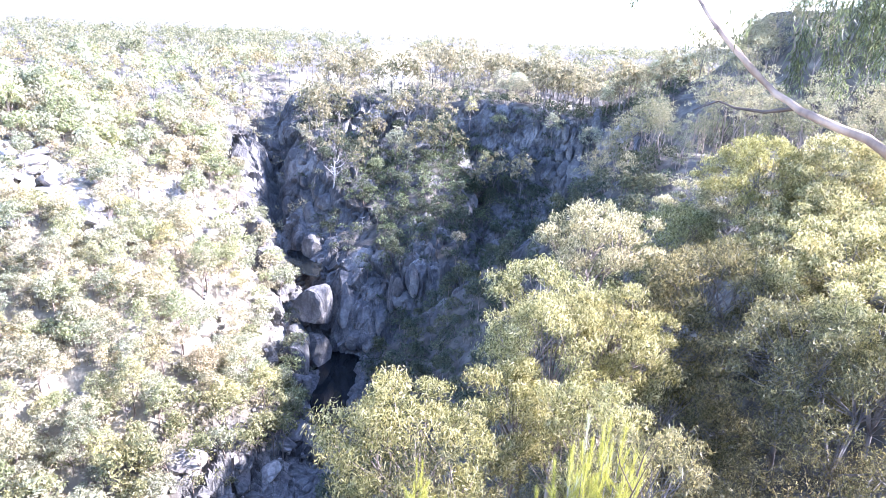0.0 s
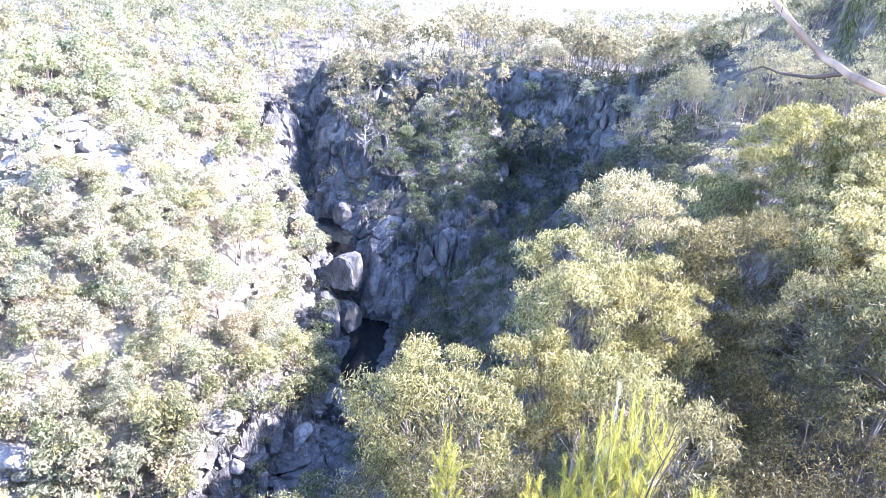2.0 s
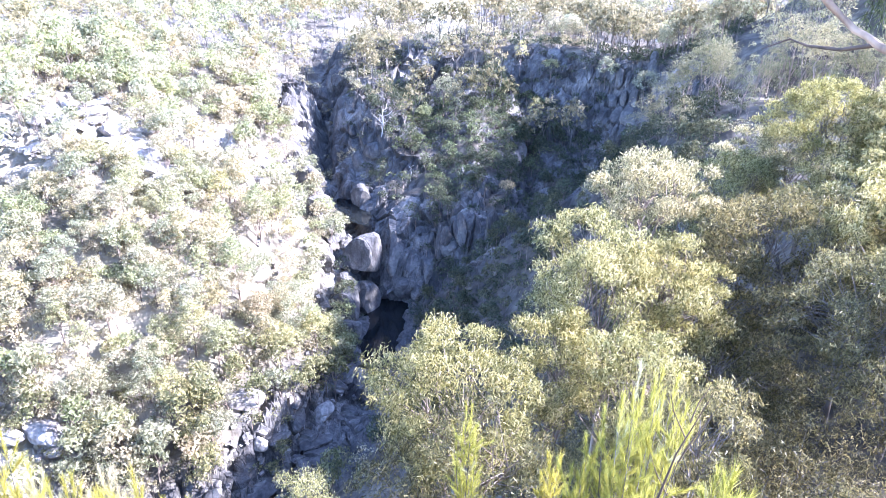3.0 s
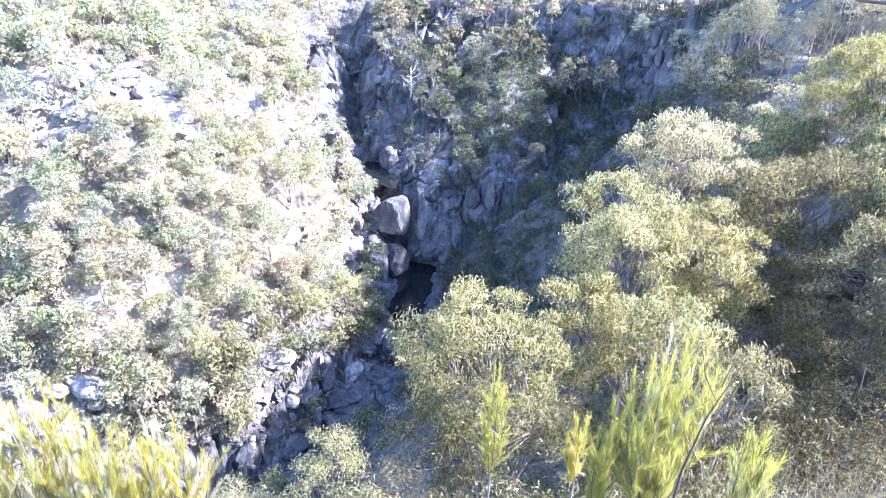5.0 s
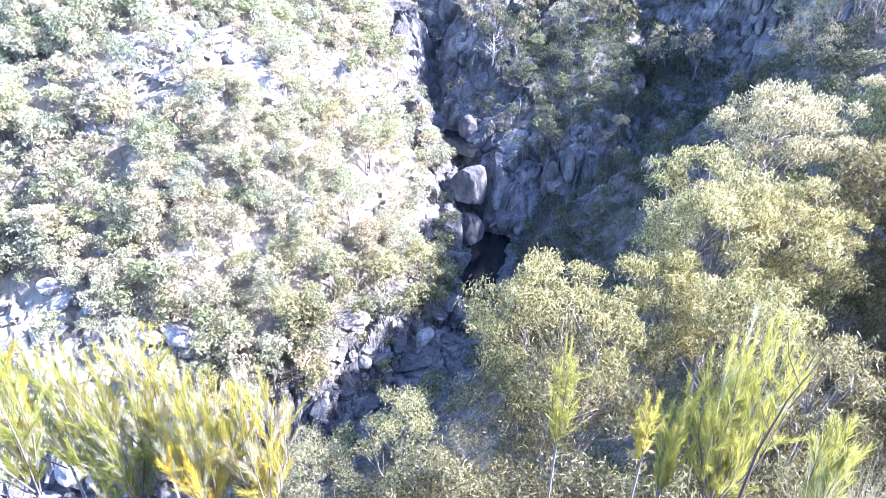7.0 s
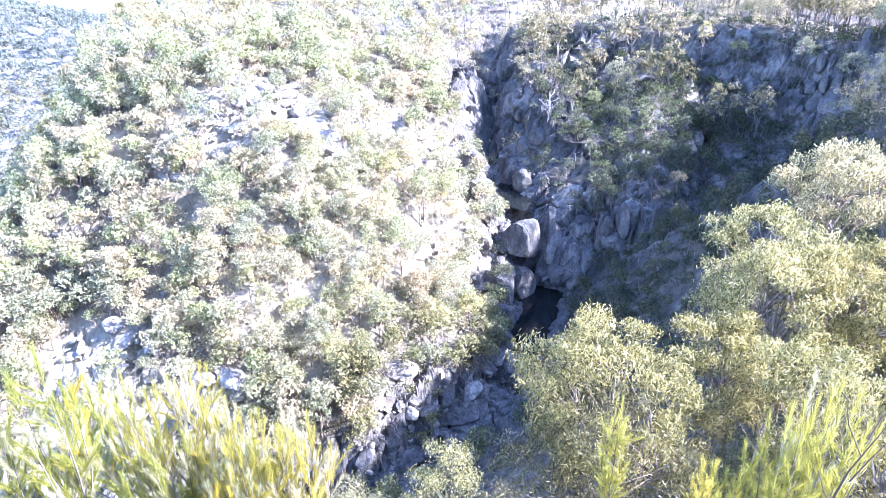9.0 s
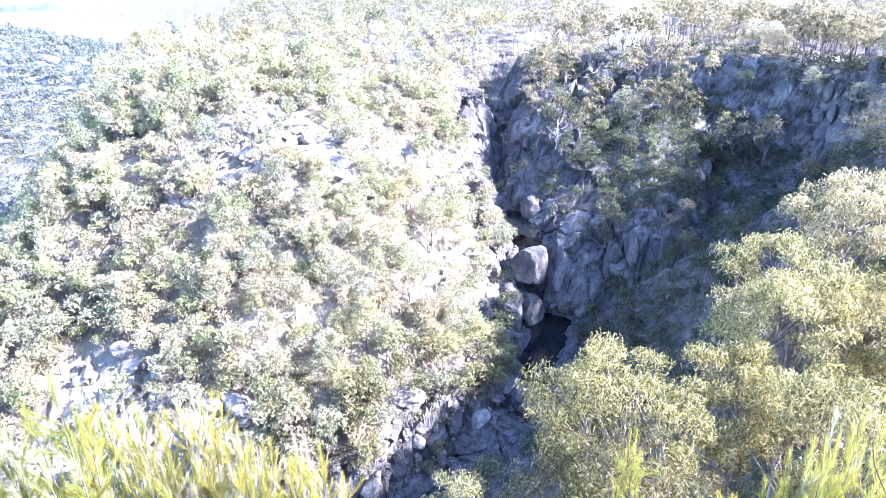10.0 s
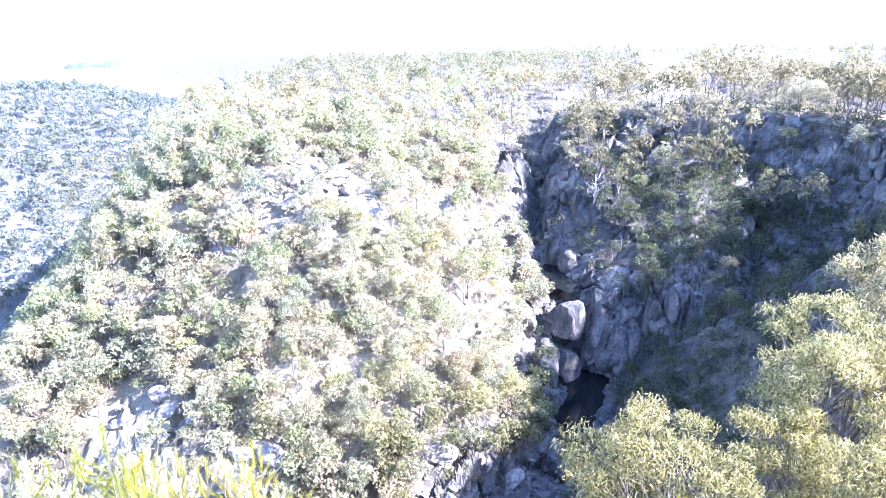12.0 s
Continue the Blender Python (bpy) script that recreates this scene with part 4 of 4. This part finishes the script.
# pale pillars standing side by side in the front of the headland, and the smooth face over the pool
for k in range(16):
    ob = part("rock", (slab_kinds + block_kinds)[(k * 4) % 11], GROUND)
    ob.matrix_world = pose(-9.5 + 0.72 * k + rng.uniform(-0.5, 0.5), 108.6 + rng.uniform(-0.9, 0.7) + 0.08 * k, -46.3 + rng.uniform(-3.0, 2.6), -9 + rng.uniform(-6, 6), rng.uniform(-9, 9), rng.uniform(0, 360))
    ob.scale = (rng.uniform(0.8, 1.7), rng.uniform(0.9, 1.5), rng.uniform(1.2, 2.4))
for fx, fy, fz, w, h in ((-17.6, 109.2, -51.5, 2.3, 2.4), (-14.4, 108.6, -54.0, 2.4, 1.9), (-11.3, 108.2, -53.5, 2.0, 1.8), (-16.2, 107.0, -57.0, 1.9, 1.2), (-12.6, 106.4, -57.5, 2.2, 1.1), (-18.3, 111.8, -47.5, 1.8, 1.5)):
    ob = part("rock", slab_kinds[rng.integers(5)], GROUND)
    ob.matrix_world = pose(fx, fy, fz, -14, rng.uniform(-8, 8), rng.uniform(-25, 25))
    ob.scale = (w, w, h)

big = rock_mesh("great_boulder", 77, (4.9, 4.4, 5.6), 0.07, 14)
for at, size, turn, label in (
        ((-23.4, 107.6, -50.6), 0.88, 65, "huge rounded grey boulder wedged above the pool"),
        ((-23.4, 104.2, -58.6), 0.74, 150, "dark rock under the wedged boulder"),
        ((-27.0, 107.0, -52.5), 0.62, 190, "creased rock leaning on the wedged boulder"),
        ((-26.0, 103.0, -56.0), 0.66, 290, "cracked rock between the boulder and the pool"),
        ((-25.3, 98.0, -57.0), 0.80, 80, "sunlit cracked rock beside the pool"),
        ((-23.6, 93.5, -60.0), 0.62, 10, "pale cracked rock shelf beside the pool"),
        ((-13.6, 100.5, -60.5), 0.42, 140, "rounded grey rock at the edge of the pool"),
        ((-21.5, 88.0, -63.0), 0.6, 200, "grey rock shelf below the pool"),
        ((-34.5, 114.5, -45.5), 0.80, 60, "dark creased rock beside the upper pool"),
        ((-31.0, 109.5, -48.5), 0.68, 250, "dark creased rock beside the upper pool"),
        ((-37.5, 121.5, -41.5), 0.75, 330, "dark creased rock above the upper pool"),
        ((-27.0, 123.5, -45.0), 0.60, 300, "grey rock beside the upper pool")):
    ob = new("great_boulder", big)
    ob.matrix_world = pose(*at, 0, 0, turn)
    ob.scale = (size * 1.16, size * 1.05, size * 0.86)
    tagged(ob, label, "boulder", "great boulders")

# ---- lime-green saplings below the lookout ----
STRAW = leaf_material("dry_straw", (0.34, 0.30, 0.19), (0.56, 0.51, 0.36), (0.80, 0.74, 0.56), 0.55)
DRY_GRASS = leaf_material("dry_grass", (0.22, 0.185, 0.12), (0.36, 0.315, 0.22), (0.52, 0.47, 0.36), 0.3)


def needles(r, centres, ways, length, width):
    way = ways + r.normal(size=ways.shape) * 0.6
    way /= np.linalg.norm(way, axis=1)[:, None]
    side = np.cross(way, r.normal(size=ways.shape))
    side /= np.linalg.norm(side, axis=1)[:, None] + 1e-9
    far = length * r.uniform(0.6, 1.3, (len(ways), 1))
    corners = [centres + side * width * 0.5, centres - side * width * 0.5, centres + way * far]
    return np.stack(corners, 1).reshape(-1, 3), np.arange(len(ways) * 3).reshape(-1, 3)


def sapling(at, tall, wide, seed, stems, label, fluff=1.0, dry=0.0):
    """Upright feathery stems with needle-like leaves in plumes, standing at the origin."""
    r = np.random.default_rng(seed)
    base = new("wattle_sapling")
    base.matrix_world = pose(*at)
    wood = []
    plumes = {LEAF_LIME: ([], []), LEAF_GOLD: ([], []), STRAW: ([], [])}
    foot = min(surface(at[0], at[1]) - at[2], 0) - 0.3
    part("stem", mesh_of("stem", *tube([(0.06, 0.03, foot), (-0.05, 0.02, foot * 0.5), (0, 0, 0.15)], [0.035, 0.03, 0.02], 6), BARK_DARK), base)
    for k in range(stems):
        a, u = k * 2.4 + r.uniform(-0.4, 0.4), math.sqrt((k + 0.3) / stems)
        end = Vector((wide * u * math.cos(a), wide * u * math.sin(a), tall * (1 - 0.5 * u * u * r.uniform(0.4, 1.2))))
        start = Vector((end.x * 0.1, end.y * 0.1, 0.05 * tall * r.random()))
        bend = start.lerp(end, 0.5) + Vector((end.x * 0.25, end.y * 0.25, 0))
        wood.append(tube([start, bend, end], [0.012, 0.008, 0.002], 4))
        foliage = LEAF_GOLD if r.random() < 0.035 else LEAF_LIME
        for shoot in range(11):
            u = 0.22 + 0.15 * shoot
            root = start.lerp(bend, u) if u < 1 else bend.lerp(end, u - 1)
            out = Vector((r.normal() * 0.12 * fluff, r.normal() * 0.12 * fluff, 0.22 + 0.22 * r.random()))
            shade = STRAW if r.random() < dry else foliage
            tip = root + out if shoot < 10 else end + Vector((0, 0, 0.12))
            n = 160
            t = r.random(n)
            line = np.array(tuple(root)) + t[:, None] * np.array(tuple(tip - root))
            swing = r.normal(size=(n, 3))
            swing[:, 2] *= 0.4
            plumes[shade][0].append(line)
            plumes[shade][1].append(swing * 0.4 * fluff + np.array(tuple((tip - root).normalized())) * 3.2)
    for v, f in wood:
        part("stem", mesh_of("stem", v, f, BARK_DARK), base)
    for foliage, (pts, nrm) in plumes.items():
        if pts:
            lv, lf = needles(r, np.concatenate(pts), np.concatenate(nrm), 0.15, 0.004)
            part("foliage", mesh_of("foliage", lv, lf, foliage, smooth=False), base, {LEAF_GOLD: "golden young tips", STRAW: "pale dry wisps"}.get(foliage, ""))
    return tagged(base, label, "shrub", "saplings below the lookout")


SAPLINGS = [((-5.7, 3.3, -3.6), 2.4, 0.5, 11), ((-6.1, 2.7, -3.7), 2.2, 0.5, 10), ((-5.6, 5.0, -5.0), 2.6, 0.7, 16), ((-3.6, 4.5, -4.75), 2.4, 0.5, 14), ((-6.5, 4.7, -5.2), 2.4, 0.7, 14), ((-4.7, 4.8, -5.35), 2.0, 0.7, 16),
            ((-4.2, 4.2, -5.2), 1.8, 0.5, 12), ((-5.4, 4.2, -5.3), 2.0, 0.6, 12), ((-7.4, 4.9, -5.5), 2.4, 0.6, 10),
            ((-0.1, 9.0, -7.1), 2.8, 0.28, 8), ((1.9, 5.7, -3.9), 2.9, 0.62, 18), ((1.87, 3.6, -3.3), 1.3, 0.14, 4), ((1.5, 8.8, -7.9), 1.8, 0.25, 5), ((1.25, 5.6, -5.15), 1.6, 0.16, 4)]
for k, ((tx, ty, tz), tall, wide, stems) in enumerate(SAPLINGS):
    sapling((tx, ty, tz - tall), tall, wide, 500 + k, stems, "lime-green feathery wattle sapling on the steep bank", 0.55 if stems < 5 else 1.0, 0.3 if tx < -3 else 0.04)

# ---- gum with a pale limb reaching over the view ----
limb = new("overhanging_gum")
limb.matrix_world = pose(8.5, 4.5, surface(8.5, 4.5))
low = Vector((8.5, 4.5, surface(8.5, 4.5)))
main = [Vector(p) - low for p in ((8.5, 4.5, low.z - 0.5), (8.2, 5.0, -4.0), (6.9, 6.2, -2.2), (5.3, 7.4, -1.1), (4.8, 8.3, -0.8), (4.6, 9.0, -0.6), (4.0, 9.8, 0.2), (3.8, 10.4, 0.7), (3.3, 11.0, 1.3))]
GIRTH = [0.17, 0.13, 0.078, 0.060, 0.053, 0.046, 0.040, 0.031, 0.011]
knots = np.random.default_rng(62)
crooked, girths = [], []
for (p, q), (a, b) in zip(zip(main, main[1:]), zip(GIRTH, GIRTH[1:])):
    for t in (0.0, 0.34, 0.67):
        crooked.append(p.lerp(q, t) + Vector(knots.normal(size=3)) * 0.35 * a)
        girths.append((a + (b - a) * t) * knots.uniform(0.9, 1.14))
wood = [tube(crooked + main[-1:], girths + GIRTH[-1:], 10)]
bole = part("trunk", mesh_of("trunk", *join(wood), BARK_LIMB), limb)
rl = np.random.default_rng(61)
strands = []
for _ in range(26):
    bx, by, bz = 6.1 - 1.7 * rl.random() ** 1.6, rl.uniform(7.4, 9.6), rl.uniform(0.1, 1.5)
    strands += [(bx + rl.normal() * 0.1, by + rl.normal() * 0.1, bz + rl.normal() * 0.1, rl.uniform(0.35, 0.9)) for _ in range(5)]
strands += [(rl.uniform(2.3, 3.5), rl.uniform(10.4, 11.2), rl.uniform(0.95, 1.5), rl.uniform(0.25, 0.55)) for _ in range(14)]
strands += [(rl.uniform(3.6, 4.3), rl.uniform(9.4, 10.2), rl.uniform(0.3, 0.7), 0.35) for _ in range(5)]
pts, ways, twigs = [], [], []
for a, b, c, long_ in strands:
    start = np.array((a, b, c)) - np.array(tuple(low))
    bow = np.array((rl.normal() * 0.15, rl.normal() * 0.15, -long_))
    twigs.append(tube([start, start + bow * 0.5, start + bow], [0.006, 0.004, 0.002], 3))
    n = int(110 * long_)
    t = rl.random((n, 1))
    pts.append(start + bow * t + rl.normal(size=(n, 3)) * 0.05)
    w = rl.normal(size=(n, 3)) * 0.28
    w[:, 2] -= 1.2
    ways.append(w)
for v, f in twigs:
    part("twig", mesh_of("twig", v, f, BARK_DARK), limb)
part("foliage", mesh_of("foliage", *needles(rl, np.concatenate(pts), np.concatenate(ways), 0.15, 0.017), LEAF_LONG, smooth=False), limb)
side = [Vector(q) - low for q in ((4.7, 8.6, -0.72), (4.55, 9.1, -0.84), (4.38, 9.7, -0.86), (4.25, 10.0, -0.80), (4.0, 10.3, -0.98))]
part("side_branch", mesh_of("side_branch", *tube(side, [0.03, 0.026, 0.02, 0.014, 0.005], 6), BARK_BURNT), bole)
side = [Vector(q) - low for q in ((3.78, 10.5, 0.78), (3.45, 10.7, 0.98), (3.05, 10.8, 1.05), (2.6, 10.9, 1.2))]
part("side_branch", mesh_of("side_branch", *tube(side, [0.022, 0.018, 0.012, 0.004], 6), BARK_LIMB), bole)
tagged(limb, "gum tree with a smooth pale limb and hanging leaves", "tree")


# ---- dead wood ----
def dead_tree(at, tall, seed, label):
    r = np.random.default_rng(seed)
    base = new("dead_tree")
    base.matrix_world = pose(*at)
    bole = part("trunk", mesh_of("trunk", *tube([(0, 0, -0.5), (0.05 * tall, 0, 0.5 * tall), (0, 0.05 * tall, tall)], [0.03 * tall, 0.022 * tall, 0.006 * tall], 6), BARK_DEAD), base)
    for k in range(9):
        z = tall * r.uniform(0.35, 0.95)
        a, long_ = k * 2.4, tall * r.uniform(0.2, 0.45)
        root = Vector((0.04 * tall * min(1, z / tall), 0, z))
        mid = root + Vector((math.cos(a), math.sin(a), 0.4)) * long_ * 0.5
        tip = mid + Vector((math.cos(a + 0.6), math.sin(a + 0.6), 0.9)) * long_ * 0.5
        part("branch", mesh_of("branch", *tube([root, mid, tip], [0.012 * tall, 0.009 * tall, 0.003 * tall], 4), BARK_DEAD), bole)
    return tagged(base, label, "dead tree", "dead trees")


dead_tree((-24.5, 132.3, surface(-24.5, 132.3)), 6.5, 1, "bleached bare dead tree on the rocky shoulder")
dead_tree((-17, 124, surface(-17, 124)), 3.0, 2, "small bleached dead tree in the scrub")
dead_tree((-44, 92, surface(-44, 92)), 5.0, 3, "pale bare dead tree among the slope gums")

# bare stick rising through the saplings
stick = new("bare_stick")
stick.matrix_world = pose(1.52, 4.0, -4.6)
stem = part("stem", mesh_of("stem", *tube([(0, 0, surface(1.52, 4.0) + 4.4), (0.03, 0.0, 0.6), (0.10, -0.02, 1.2), (0.24, -0.08, 1.85)], [0.016, 0.012, 0.007, 0.002], 6), BARK_BURNT), stick)
for z, dx, dz in ((0.75, -0.16, 0.35), (1.1, 0.22, 0.45), (1.35, -0.12, 0.4), (1.5, 0.16, 0.3)):
    part("twig", mesh_of("twig", *tube([(0.07 + 0.07 * z / 1.2, 0, z), (0.1 + dx * 0.6, 0.03, z + dz * 0.55), (0.1 + dx, 0.05, z + dz)], [0.007, 0.005, 0.002], 4), BARK_BURNT), stem)
tagged(stick, "thin bare dark stick rising through the saplings", "stick")


# ---- dry grass and a fallen log ----
def grass_tuft(at, tall, seed):
    r = np.random.default_rng(seed)
    n = 90
    ways = r.normal(size=(n, 3)) * 0.28
    ways[:, 2] = 1
    roots = r.normal(size=(n, 3)) * 0.06
    roots[:, 2] = 0
    ob = new("grass_tuft", mesh_of("grass_tuft", *needles(r, roots, ways * 2.5, tall, 0.006), DRY_GRASS, smooth=False))
    ob.matrix_world = pose(*at)
    return tagged(ob, "pale dry grass tuft on the edge of the bank", "grass", "grass tufts")


for k, (gx, gy) in enumerate(((1.80, 2.80), (1.95, 2.75), (1.65, 2.85), (2.1, 2.6), (2.2, 2.9), (1.5, 2.7), (2.35, 2.7), (1.9, 3.05), (2.5, 2.5))):
    grass_tuft((gx, gy, surface(gx, gy) - 0.03), 0.8, 900 + k)
log_at = Vector((8.6, 22.0, surface(8.6, 22.0) + 0.3))
fallen = new("fallen_log", mesh_of("fallen_log", *tube([(-1.2, 0, 0.3), (0, 0.2, 0.1), (1.4, 0.1, -0.2)], [0.16, 0.14, 0.08], 8), BARK_DEAD))
fallen.matrix_world = Matrix.Translation(log_at)
tagged(fallen, "bleached fallen log lying on the bank", "log")
